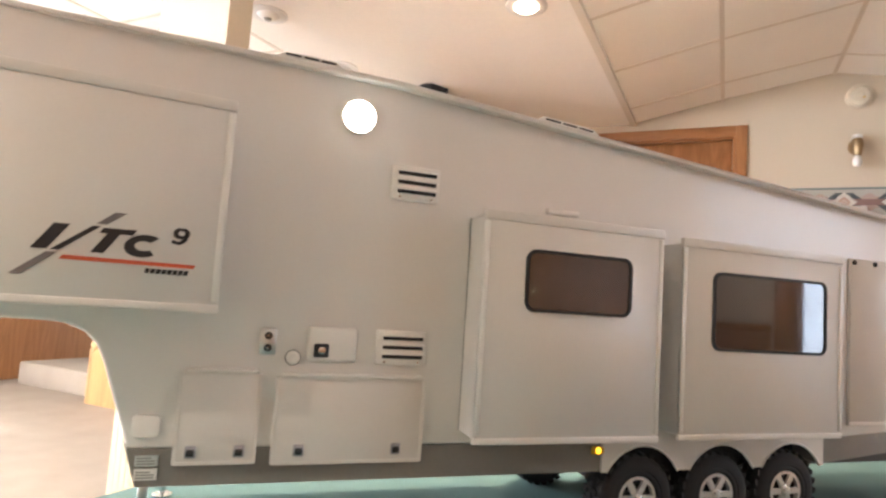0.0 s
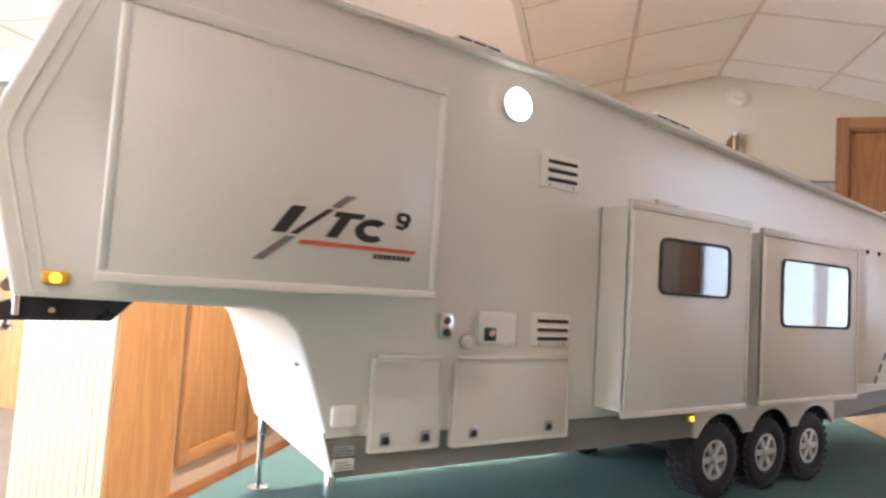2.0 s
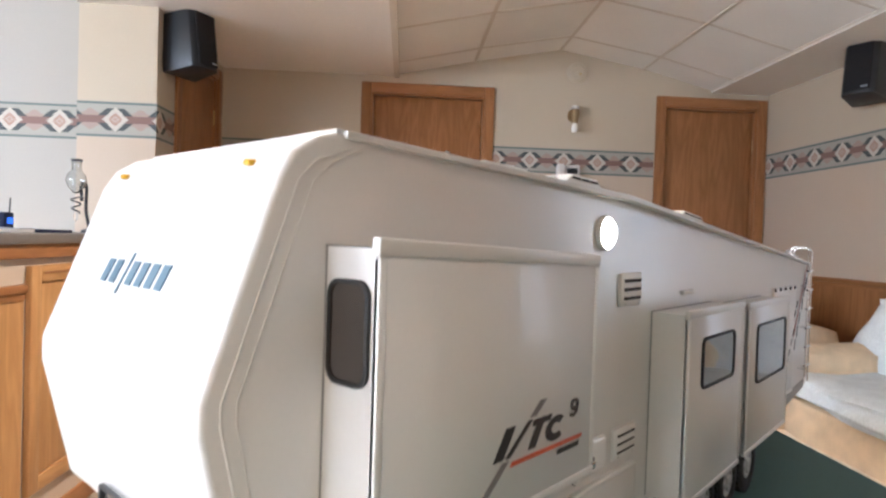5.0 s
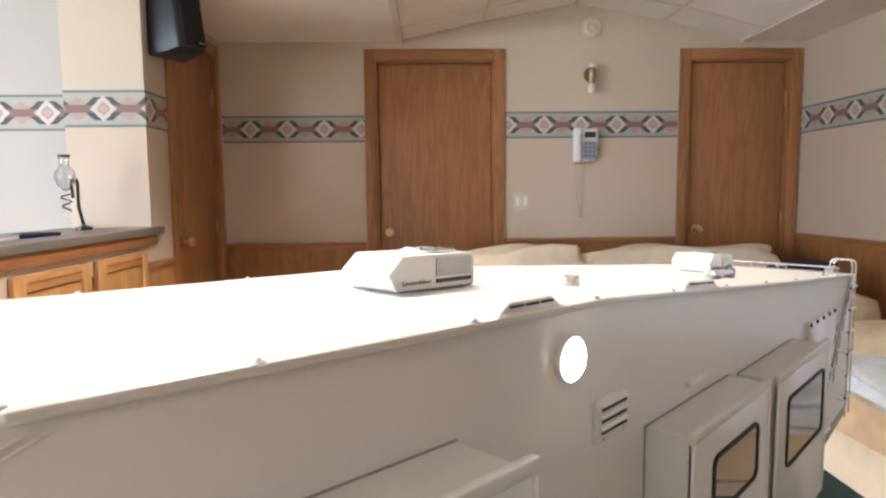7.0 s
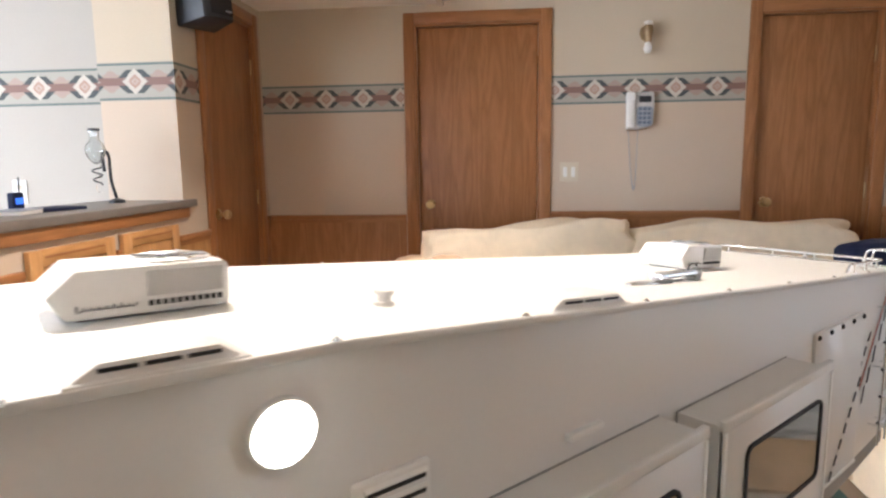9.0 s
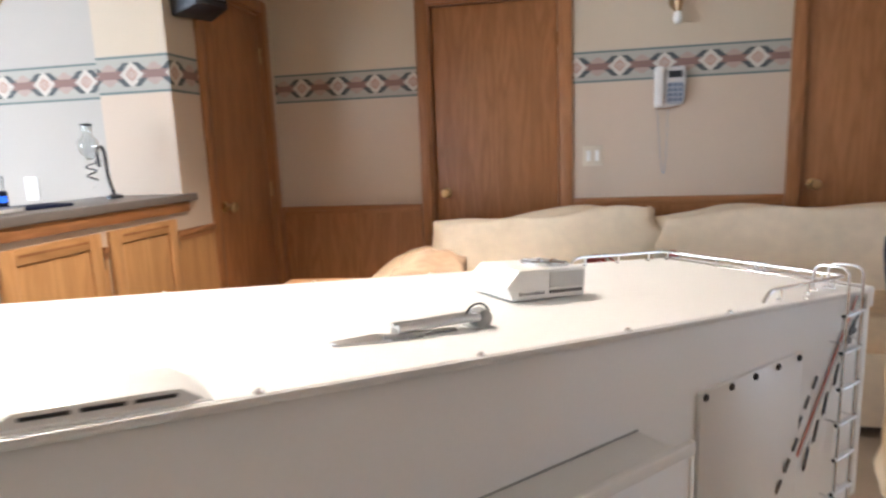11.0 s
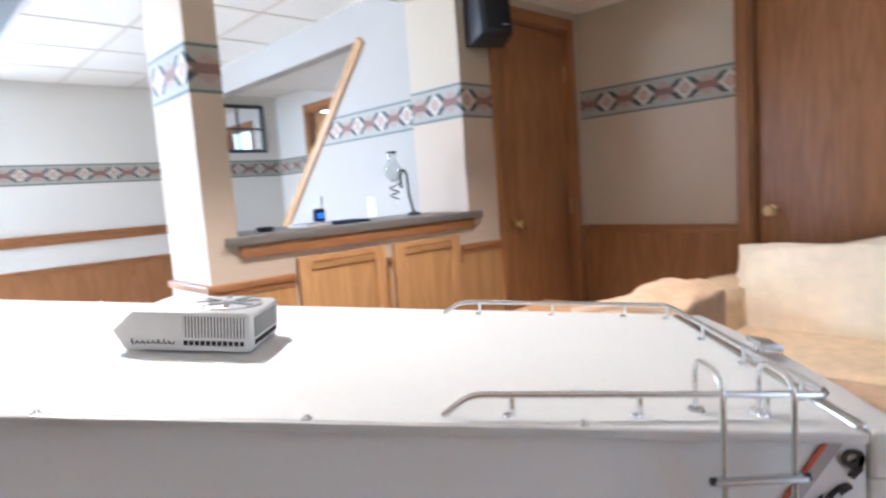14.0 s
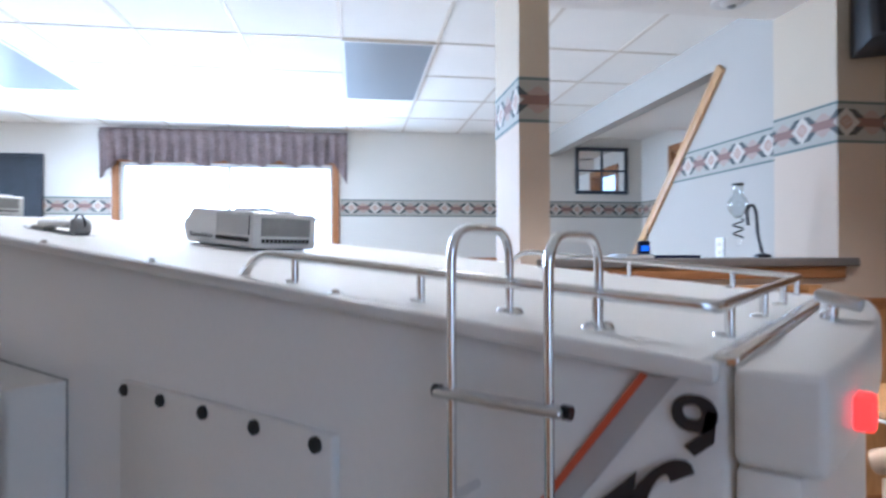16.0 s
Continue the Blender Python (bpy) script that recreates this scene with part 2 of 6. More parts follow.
BLACK_GRILLE = surface("speaker_cloth", (0.010, 0.010, 0.012), rough=0.85, vary=0.2, scale=60, bump=0.1)
BRASS = surface("brass", (0.60, 0.45, 0.24), rough=0.30, metal=1.0, vary=0.05, bump=0.0)
AGED_BRASS = surface("aged_brass", (0.36, 0.26, 0.15), rough=0.4, metal=1.0, vary=0.1, bump=0.0)
KEY_BLUE = surface("slate_key_plastic", (0.16, 0.19, 0.26), rough=0.4, vary=0.05, bump=0.01)
PHONE_WHITE = surface("off_white_plastic", (0.62, 0.60, 0.58), rough=0.4, vary=0.04, bump=0.01)
# brown that paints the telephone's shadow on the wall
SHADE_BROWN = surface("phone_shadow_brown", (0.30, 0.20, 0.12), rough=0.5, vary=0.06, bump=0.01)
PHONE_GREY = surface("blue_grey_plastic", (0.36, 0.39, 0.44), rough=0.4, vary=0.04, bump=0.01)
IVORY = surface("ivory_plastic", (0.62, 0.54, 0.42), rough=0.4, vary=0.04, bump=0.01)
CLEAR = glass("clear_glass", ior=1.12)
SMOKE_GLASS = glass("blown_glass", (0.86, 0.89, 0.90), 0.02, 1.45)
PANE = glass("window_glass")
# white sash colour stands in for window glare washing over the oak
GLARE_SASH = surface("glare_whitened_sash", (0.80, 0.80, 0.79), rough=0.35, vary=0.03, bump=0.01)
VALANCE = surface("faded_mauve_fabric", (0.36, 0.28, 0.27), rough=0.95, vary=0.35, scale=9, grain=60, bump=0.3)
DIFFUSER = surface("frosted_diffuser", (0.26, 0.28, 0.30), rough=0.4, vary=0.08, scale=6, grain=300, bump=0.1)
SLATE = surface("dark_slate_paint", (0.035, 0.045, 0.06), rough=0.5, vary=0.3, scale=10, bump=0.05)
BORDER = border_paper("diamond_border_paper")
MIRROR = surface("mirror", (0.85, 0.86, 0.86), rough=0.03, metal=1.0, vary=0.01, bump=0, rough_vary=0.01)
STEEL_WHITE = surface("white_enamel", (0.74, 0.72, 0.68), rough=0.35, vary=0.03, bump=0.01)

# ---- mesh helpers ----


def finish(bm, smooth=False, angle=35):
    bmesh.ops.recalc_face_normals(bm, faces=bm.faces)
    if smooth:
        for f in bm.faces:
            f.smooth = True
        for e in bm.edges:
            if len(e.link_faces) == 2 and e.calc_face_angle(0) > radians(angle):
                e.smooth = False
    return bm


def mesh_of(name, bm, material):
    data = bpy.data.meshes.new(name)
    bm.to_mesh(data)
    bm.free()
    data.materials.append(material)
    return data


def part(name, bm, material, parent=None, label="", m=None):
    """Links a bmesh as one mesh object, under a thing or a part."""
    ob = new(name, mesh_of(name, bm, material))
    if parent is not None:
        ob.parent = parent
    if m is not None:
        ob.matrix_basis = m
    if label:
        ob["label"] = label
    return ob


def empty(name, m, label, category, group="", kind=""):
    ob = new(name)
    ob.empty_display_size = 0.05
    ob.matrix_basis = m
    return tagged(ob, label, category, group, kind)


def box(x0, x1, y0, y1, z0, z1, bevel=0.0, seg=2, bm=None):
    fresh = bmesh.new()
    made = bmesh.ops.create_cube(fresh, size=1.0)["verts"]
    for v in made:
        v.co = ((x0 + x1) / 2 + v.co.x * (x1 - x0), (y0 + y1) / 2 + v.co.y * (y1 - y0), (z0 + z1) / 2 + v.co.z * (z1 - z0))
    if bevel:
        bmesh.ops.bevel(fresh, geom=fresh.edges[:], offset=bevel, segments=seg, affect="EDGES", profile=0.5)
    finish(fresh, bool(bevel), 50)
    return join(bm, fresh)


def join(bm, fresh):
    if bm is None:
        return fresh
    data = bpy.data.meshes.new("joining")
    fresh.to_mesh(data)
    fresh.free()
    bm.from_mesh(data)
    bpy.data.meshes.remove(data)
    return bm


def prism(outline, a, b, axis="y", bevel=0.0, seg=2, bm=None):
    """An outline swept from a to b along an axis. axis y: outline in x, z; x: in y, z; z: in x, y."""
    fresh = bmesh.new()

    def at(p, d):
        return {"y": (p[0], d, p[1]), "x": (d, p[0], p[1]), "z": (p[0], p[1], d)}[axis]

    near = [fresh.verts.new(at(p, a)) for p in outline]
    far = [fresh.verts.new(at(p, b)) for p in outline]
    fresh.faces.new(near)
    fresh.faces.new(far[::-1])
    n = len(outline)
    for k in range(n):
        fresh.faces.new((near[k], near[(k + 1) % n], far[(k + 1) % n], far[k]))
    finish(fresh)
    if bevel:
        edges = [e for e in fresh.edges if e.calc_face_angle(0) > radians(40)]
        bmesh.ops.bevel(fresh, geom=edges, offset=bevel, segments=seg, affect="EDGES", profile=0.5)
        finish(fresh, True, 40)
    return join(bm, fresh)


def rounded(w, h, r, n=6, cx=0.0, cz=0.0):
    """Outline of a rounded rectangle."""
    out = []
    for k, (sx, sz) in enumerate(((1, 1), (-1, 1), (-1, -1), (1, -1))):
        for j in range(n + 1):
            a = radians(90 * k + 90 * j / n)
            out.append((cx + sx * (w / 2 - r) + r * math.cos(a), cz + sz * (h / 2 - r) + r * math.sin(a)))
    return out


def ring(outer, inner, a, b, axis="y", bm=None):
    """A frame between two outlines of equal count."""
    fresh = bmesh.new()

    def at(p, d):
        return {"y": (p[0], d, p[1]), "x": (d, p[0], p[1]), "z": (p[0], p[1], d)}[axis]

    rows = [[fresh.verts.new(at(p, d)) for p in line] for line, d in ((outer, a), (outer, b), (inner, b), (inner, a))]
    n = len(outer)
    for j in range(4):
        p, q = rows[j], rows[(j + 1) % 4]
        for k in range(n):
            fresh.faces.new((p[k], p[(k + 1) % n], q[(k + 1) % n], q[k]))
    finish(fresh, True, 40)
    return join(bm, fresh)


def tube(points, radius, sides=10, closed=False, bm=None, cap=True):
    """A round bar along a line of points."""
    fresh = bmesh.new()
    points = [Vector(p) for p in points]
    rows, last = [], None
    for k, p in enumerate(points):
        a, b = points[max(k - 1, 0)], points[min(k + 1, len(points) - 1)]
        if closed:
            a, b = points[k - 1], points[(k + 1) % len(points)]
        way = (b - a).normalized()
        if last is None:
            side = way.orthogonal().normalized()
        else:
            side = (last - way * last.dot(way)).normalized()
        last = side
        up = way.cross(side)
        rows.append([fresh.verts.new(p + radius * (side * math.cos(q) + up * math.sin(q))) for q in (2 * math.pi * j / sides for j in range(sides))])
    for k in range(len(rows) - (0 if closed else 1)):
        p, q = rows[k], rows[(k + 1) % len(rows)]
        for j in range(sides):
            fresh.faces.new((p[j], p[(j + 1) % sides], q[(j + 1) % sides], q[j]))
    if cap and not closed:
        fresh.faces.new(rows[0][::-1])
        fresh.faces.new(rows[-1])
    finish(fresh, True, 60)
    return join(bm, fresh)


def lathe(profile, sides=32, axis="z", centre=(0, 0, 0), bm=None, cap=True):
    """A profile of (radius, height) turned round an axis."""
    fresh = bmesh.new()
    rows = []
    for r, h in profile:
        row = []
        for j in range(sides):
            q = 2 * math.pi * j / sides
            c, s = r * math.cos(q), r * math.sin(q)
            co = {"z": (c, s, h), "y": (c, h, s), "x": (h, c, s)}[axis]
            row.append(fresh.verts.new(Vector(co) + Vector(centre)))
        rows.append(row)
    for p, q in zip(rows, rows[1:]):
        for j in range(sides):
            fresh.faces.new((p[j], p[(j + 1) % sides], q[(j + 1) % sides], q[j]))
    if cap:
        fresh.faces.new(rows[0][::-1])
        fresh.faces.new(rows[-1])
    bmesh.ops.remove_doubles(fresh, verts=fresh.verts, dist=1e-6)
    finish(fresh, True, 40)
    return join(bm, fresh)


def bend(points, r, n=5):
    """Rounds the inner corners of a line of points."""
    pts = [Vector(p) for p in points]
    out = [pts[0]]
    for a, b, c in zip(pts, pts[1:], pts[2:]):
        u, v = (a - b).normalized(), (c - b).normalized()
        s, e = b + u * r, b + v * r
        for j in range(n + 1):
            t = j / n
            out.append((1 - t) ** 2 * s + 2 * t * (1 - t) * b + t * t * e)
    out.append(pts[-1])
    return out


def cushion(w, d, h, puff=0.3, cells=10, wobble=0.02, seed=0, bm=None, m=IDENT):
    """A soft upholstered block: rounded, swollen and a little lumpy; its base at z 0, its middle over the origin."""
    fresh = bmesh.new()
    bmesh.ops.create_cube(fresh, size=2.0)
    bmesh.ops.subdivide_edges(fresh, edges=fresh.edges[:], cuts=cells, use_grid_fill=True)
    for v in fresh.verts:
        c = v.co.copy()
        n = c.normalized()
        k = 1 - puff * 0.5
        p = Vector([math.copysign(abs(x) ** k, x) for x in c]) * (1 - puff) + Vector((n.x, n.y, n.z)) * puff * 1.25
        p *= 1 + wobble * 2.5 * noise.noise(c * 1.7 + Vector((seed * 7.1, seed, 3)))
        v.co = m @ Vector((p.x * w / 2, p.y * d / 2, (p.z + 1) * h / 2))
    finish(fresh, True, 80)
    return join(bm, fresh)


def room_part(name, bm, material, parent=None, label="", kind="", category=""):
    ob = part(name, bm, material, parent, label, None if parent is not None else ROOM)
    return tagged(ob, "", category, "", kind)


# ---- the room: u runs along the wall with the two doors, v towards it ----
U_BAR, V_DOORS, U_SIDE, U_FAR, V_BACK = -1.43, 3.49, 2.30, -5.30, -3.0
Z_SOFFIT, Z_FAR_CEILING = 2.14, 2.28


def walls(name, boxes, material, label, category="wall"):
    bm = None
    for b in boxes:
        bm = box(*b, bm=bm)
    return tagged(room_part(name, bm, material), label, category, "", "structure")


walls("floor", [(U_FAR - 0.15, U_SIDE + 0.15, V_BACK - 0.15, 4.2, -0.12, 0.0)], CARPET, "beige cut-pile carpet over the whole floor", "floor")
D1, D2 = (-0.462, 0.309), (1.556, 2.225)
walls("wall_north", [(U_BAR - 0.37, D1[0], V_DOORS, V_DOORS + 0.12, 0, 2.5), (D1[1], D2[0], V_DOORS, V_DOORS + 0.12, 0, 2.5),
                     (D2[1], U_SIDE + 0.12, V_DOORS, V_DOORS + 0.12, 0, 2.5), (D1[0], D1[1], V_DOORS, V_DOORS + 0.12, 2.03, 2.5),
                     (D2[0], D2[1], V_DOORS, V_DOORS + 0.12, 2.03, 2.5)], WALL, "cream painted wall with two oak doors")
W2 = (0.42, 1.18, 0.40, 1.88)
walls("wall_east", [(U_SIDE, U_SIDE + 0.12, V_BACK, W2[0], 0, 2.4), (U_SIDE, U_SIDE + 0.12, W2[1], V_DOORS, 0, 2.4),
                    (U_SIDE, U_SIDE + 0.12, W2[0], W2[1], 0, W2[2]), (U_SIDE, U_SIDE + 0.12, W2[0], W2[1], W2[3], 2.4)], WALL, "cream side wall above oak wainscot")
# added out of sight to keep outside light from leaking round the leaves
walls("wall_closet_back", [(D1[0] - 0.1, D1[1] + 0.1, V_DOORS + 0.13, V_DOORS + 0.17, 0, 2.2), (D2[0] - 0.1, D2[1] + 0.1, V_DOORS + 0.13, V_DOORS + 0.17, 0, 2.2)], WALL, "plain unseen wall added behind the doors to stop light leaks")
# opening of an unseen glass door, added to light the trailer front
W3 = (-5.0, -3.2, 0.0, 2.1)
walls("wall_south", [(U_FAR, W3[0], V_BACK - 0.12, V_BACK, 0, 2.5), (W3[1], U_SIDE + 0.12, V_BACK - 0.12, V_BACK, 0, 2.5),
                     (W3[0], W3[1], V_BACK - 0.12, V_BACK, W3[3], 2.5)], WALL, "cream wall with an added glass door")
W1 = (-1.68, 0.29, 1.035, 1.93)
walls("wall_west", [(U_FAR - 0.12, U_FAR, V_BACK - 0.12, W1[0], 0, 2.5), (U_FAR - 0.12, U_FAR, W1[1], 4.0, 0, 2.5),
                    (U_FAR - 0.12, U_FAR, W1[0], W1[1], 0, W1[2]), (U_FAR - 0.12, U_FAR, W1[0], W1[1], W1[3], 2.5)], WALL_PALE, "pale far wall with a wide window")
# the thick half wall of the bar, its post and pillar, and the thin wall round the closet door
D0 = (2.73, 3.36)
walls("wall_bar", [(-1.80, U_BAR, 1.237, 2.445, 0, 0.99)], WALL, "cream half wall under the bar top")
walls("wall_post", [(-1.80, U_BAR, 1.12, 1.237, 0, Z_SOFFIT)], WALL, "cream square post at the end of the bar", "post")
walls("wall_pillar", [(-1.80, U_BAR, 2.445, D0[0], 0, Z_SOFFIT)], WALL, "cream pillar between bar and closet door", "pillar")
walls("wall_closet", [(U_BAR - 0.1, U_BAR, D0[1], V_DOORS, 0, Z_SOFFIT), (U_BAR - 0.1, U_BAR, D0[0], D0[1], 2.03, Z_SOFFIT)], WALL, "cream wall round the closet door")
# the stair wall, cut off along a slope
stair = [(-1.80, 0.0), (-1.80, 2.33), (U_FAR, 2.33), (U_FAR, 2.07), (-2.28, 2.07), (-3.33, 1.0), (-3.93, 0.40), (-3.93, 0.0)]
tagged(room_part("wall_stair", prism(stair, 2.50, 2.60), WALL_STAIR), "cream wall cut off along the slope of a stair, darkened to hold back daylight", "wall", "", "structure")
D3 = (-4.66, -3.95)
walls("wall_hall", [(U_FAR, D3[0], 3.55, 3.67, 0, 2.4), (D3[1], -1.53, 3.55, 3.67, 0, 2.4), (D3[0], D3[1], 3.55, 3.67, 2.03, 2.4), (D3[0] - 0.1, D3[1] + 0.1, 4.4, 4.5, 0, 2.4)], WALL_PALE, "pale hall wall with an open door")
walls("hall_ceiling", [(U_FAR, -1.80, 2.60, 4.4, 2.26, 2.33)], CEILING_PAINT, "plain hall ceiling", "ceiling")
walls("hall_soffit", [(-4.0, -1.80, 2.60, 3.55, 2.10, 2.24)], CEILING_PAINT, "plain boxed soffit over the hall", "ceiling")

# ceilings
walls("soffit", [(-1.80, -0.29, V_BACK, V_DOORS, Z_SOFFIT, 2.5)], CEILING_PAINT, "smooth painted low ceiling beside the bar", "ceiling")
walls("soffit_side", [(1.88, U_SIDE, V_BACK, V_DOORS, 2.13, 2.5)], CEILING_PAINT, "boxed painted soffit along the side wall", "ceiling")


def ceiling_tiles():
    """Shallow ridged ceiling of square lay-in tiles with raised grid bars."""
    tiles, bars = bmesh.new(), bmesh.new()
    ridge = [(-0.29, 2.150), (0.23, 2.265), (0.81, 2.370), (1.39, 2.270), (1.88, 2.145)]
    for (ua, za), (ub, zb) in zip(ridge, ridge[1:]):
        v = V_DOORS - 0.29 - 0.6 * 10
        while v < V_DOORS:
            va, vb = max(v, V_BACK), min(v + 0.6, V_DOORS)
            if vb > va:
                g = 0.009
                f = g / (ub - ua)
                za2, zb2 = za + (zb - za) * f, zb - (zb - za) * f
                drop = 0.0015 * random.random()
                prism([(ua + g, za2 - drop), (ub - g, zb2 - drop), (ub - g, zb2 + 0.02), (ua + g, za2 + 0.02)], va + g, vb - g, bm=tiles)
                prism([(ua, za - 0.004), (ub, zb - 0.004), (ub, zb + 0.03), (ua, za + 0.03)], va - 0.009, va + 0.009, bm=bars)
            v += 0.6
        prism([(ub - 0.010, zb - 0.006), (ub + 0.010, zb - 0.006), (ub + 0.010, zb + 0.03), (ub - 0.010, zb + 0.03)], V_BACK, V_DOORS, bm=bars)
    prism([(-0.31, 2.128), (-0.275, 2.128), (-0.275, 2.2), (-0.31, 2.2)], V_BACK, V_DOORS, bm=bars)
    ob = room_part("ceiling", tiles, TILE)
    tagged(ob, "white lay-in ceiling tiles under a shallow ridge", "ceiling", "", "structure")
    grid = room_part("ceiling_grid", bars, TILE_GRID)
    tagged(grid, "thin painted ceiling grid bars", "ceiling", "", "structure")
    walls("roof_deck", [(-0.29, 1.88, V_BACK, V_DOORS, 2.42, 2.5)], CEILING_PAINT, "plain deck above the ceiling", "ceiling")


ceiling_tiles()


def far_ceiling():
    tiles, bars = bmesh.new(), bmesh.new()
    us = [-5.30, -4.01 - 0.65, -4.01, -3.36, -2.71, -2.06, -1.80]
    vs = [V_BACK + 0.0] + [0.437 + 0.555 * k for k in range(-6, 5)] + [2.50]
    for ua, ub in zip(us, us[1:]):
        for va, vb in zip(vs, vs[1:]):
            if vb - va > 0.03:
                box(ua + 0.008, ub - 0.008, va + 0.008, vb - 0.008, Z_FAR_CEILING, Z_FAR_CEILING + 0.02, bm=tiles)
    for u in us[1:-1]:
        box(u - 0.011, u + 0.011, V_BACK, 2.50, Z_FAR_CEILING - 0.004, Z_FAR_CEILING + 0.03, bm=bars)
    for v in vs[1:-1]:
        box(U_FAR, -1.80, v - 0.011, v + 0.011, Z_FAR_CEILING - 0.003, Z_FAR_CEILING + 0.03, bm=bars)
    tagged(room_part("ceiling_far", tiles, TILE), "white lay-in ceiling tiles in the far room", "ceiling", "", "structure")
    tagged(room_part("ceiling_grid_far", bars, TILE_GRID), "pale ceiling grid bars in the far room", "ceiling", "", "structure")
    walls("deck_far", [(U_FAR - 0.12, -1.80, V_BACK - 0.12, 2.50, 2.32, 2.5)], CEILING_PAINT, "plain deck above the far ceiling", "ceiling")


far_ceiling()


def ceiling_light(u0, u1, v0, v1):
    ob = empty("ceiling_light", ROOM @ pose((u0 + u1) / 2, (v0 + v1) / 2, Z_FAR_CEILING), "unlit fluorescent ceiling panel with a grey frosted diffuser", "ceiling light", "ceiling panels")
    a, b = (u1 - u0) / 2, (v1 - v0) / 2
    bm = None
    for c in ((-a, a, -b, -b + 0.02), (-a, a, b - 0.02, b), (-a, -a + 0.02, -b + 0.02, b - 0.02), (a - 0.02, a, -b + 0.02, b - 0.02)):
        bm = box(*c, -0.012, 0.0, bm=bm)
    part("frame", bm, STEEL_WHITE, ob)
    part("diffuser", box(-a + 0.02, a - 0.02, -b + 0.02, b - 0.02, -0.009, -0.004), DIFFUSER, ob, "grey frosted diffuser")


ceiling_light(-4.01, -2.71, 0.437, 0.992)
ceiling_light(-4.05, -2.75, -2.02, -1.46)


# trim: oak wainscot, its cap rail, wallpaper border
def wainscot_u(u0, u1, v, top=0.845, side=-1):
    bm = box(u0, u1, min(v, v + side * 0.008), max(v, v + side * 0.008), 0, top)
    tagged(room_part("wainscot", bm, OAK), "oak veneer wainscot panel", "wainscot", "", "structure")
    bm = box(u0, u1, min(v, v + side * 0.022), max(v, v + side * 0.022), top, top + 0.028, 0.004)
    box(u0, u1, min(v, v + side * 0.014), max(v, v + side * 0.014), top - 0.02, top, bm=bm)
    tagged(room_part("trim", bm, OAK_FLAT), "moulded oak cap rail", "trim", "", "structure")


def wainscot_v(v0, v1, u, top=0.845, side=1, material=OAK):
    bm = box(min(u, u + side * 0.008), max(u, u + side * 0.008), v0, v1, 0, top)
    tagged(room_part("wainscot", bm, material), "oak veneer wainscot panel", "wainscot", "", "structure")
    bm = box(min(u, u + side * 0.022), max(u, u + side * 0.022), v0, v1, top, top + 0.028, 0.004)
    box(min(u, u + side * 0.014), max(u, u + side * 0.014), v0, v1, top - 0.02, top, bm=bm)
    tagged(room_part("trim", bm, OAK_LENGTH), "moulded oak cap rail", "trim", "", "structure")


def border(u0, u1, v0, v1, z):
    ob = room_part("border", box(u0, u1, v0, v1, 0, 0.172), BORDER)
    ob.matrix_basis = ROOM @ Matrix.Translation((0, 0, z))
    tagged(ob, "wallpaper border of diamonds and dark leaves", "wallpaper border", "", "structure")


wainscot_u(U_BAR, -0.528, V_DOORS)
wainscot_u(0.372, 1.490, V_DOORS, 0.86)
wainscot_u(2.290, U_SIDE, V_DOORS, 0.86)
wainscot_v(V_BACK, W2[0] - 0.08, U_SIDE, 0.88, -1)
wainscot_v(W2[1] + 0.08, V_DOORS - 0.025, U_SIDE, 0.88, -1)
border(U_BAR, -0.528, V_DOORS - 0.003, V_DOORS, 1.512)
border(0.372, 1.490, V_DOORS - 0.003, V_DOORS, 1.530)
border(U_SIDE - 0.003, U_SIDE, V_BACK, W2[0] - 0.08, 1.548)
border(U_SIDE - 0.003, U_SIDE, W2[1] + 0.08, V_DOORS - 0.003, 1.548)
wainscot_v(3.424, 3.466, U_BAR)
for va, vb in ((1.12, 1.445), (2.365, 2.665), (1.905, 1.925)):
    wainscot_v(va, vb, U_BAR, material=OAK_LIGHT)


def bead_board(u0, u1, v, top):
    """Narrow upright boards with grooves between, under a cap rail."""
    n = 12
    step = (u1 - u0) / n
    boards = empty("wainscot", ROOM @ pose(u0, v, 0), "pale beaded board panel at the bar end", "wainscot", "", "structure")
    data = mesh_of("board", box(0.001, step - 0.001, -0.009, 0.0, 0, top, 0.0025, 2), BEAD)
    for k in range(n):
        ob = new("board", data)
        ob.parent = boards
        ob.matrix_basis = Matrix.Translation((k * step, 0, 0))
    part("backing", box(0, u1 - u0, -0.003, 0.0, 0, top - 0.001), BEAD, boards)
    part("cap_rail", box(-0.004, u1 - u0 + 0.022, -0.022, 0.0, top, top + 0.028, 0.004), OAK_FLAT, boards)


bead_board(-1.80, U_BAR, 1.12, 0.845)
border(U_BAR, U_BAR + 0.003, 1.12, 1.237, 1.545)
border(-1.80, U_BAR + 0.003, 1.117, 1.12, 1.545)
border(U_BAR, U_BAR + 0.003, 2.445, 2.665, 1.50)
border(-1.80, U_BAR + 0.003, 2.442, 2.445, 1.50)
border(U_FAR, U_FAR + 0.003, W1[1] + 0.08, 3.55, 1.425)
border(U_FAR, U_FAR + 0.003, V_BACK, W1[0] - 0.08, 1.425)
stair_border = room_part("border", prism([(-1.80, 0), (-1.80, 0.172), (-2.675, 0.172), (-2.845, 0)], 2.497, 2.50), BORDER)
stair_border.matrix_basis = ROOM @ Matrix.Translation((0, 0, 1.49))
tagged(stair_border, "wallpaper border of diamonds and dark leaves", "wallpaper border", "", "structure")
border(U_FAR, D3[0] - 0.07, 3.547, 3.55, 1.425)
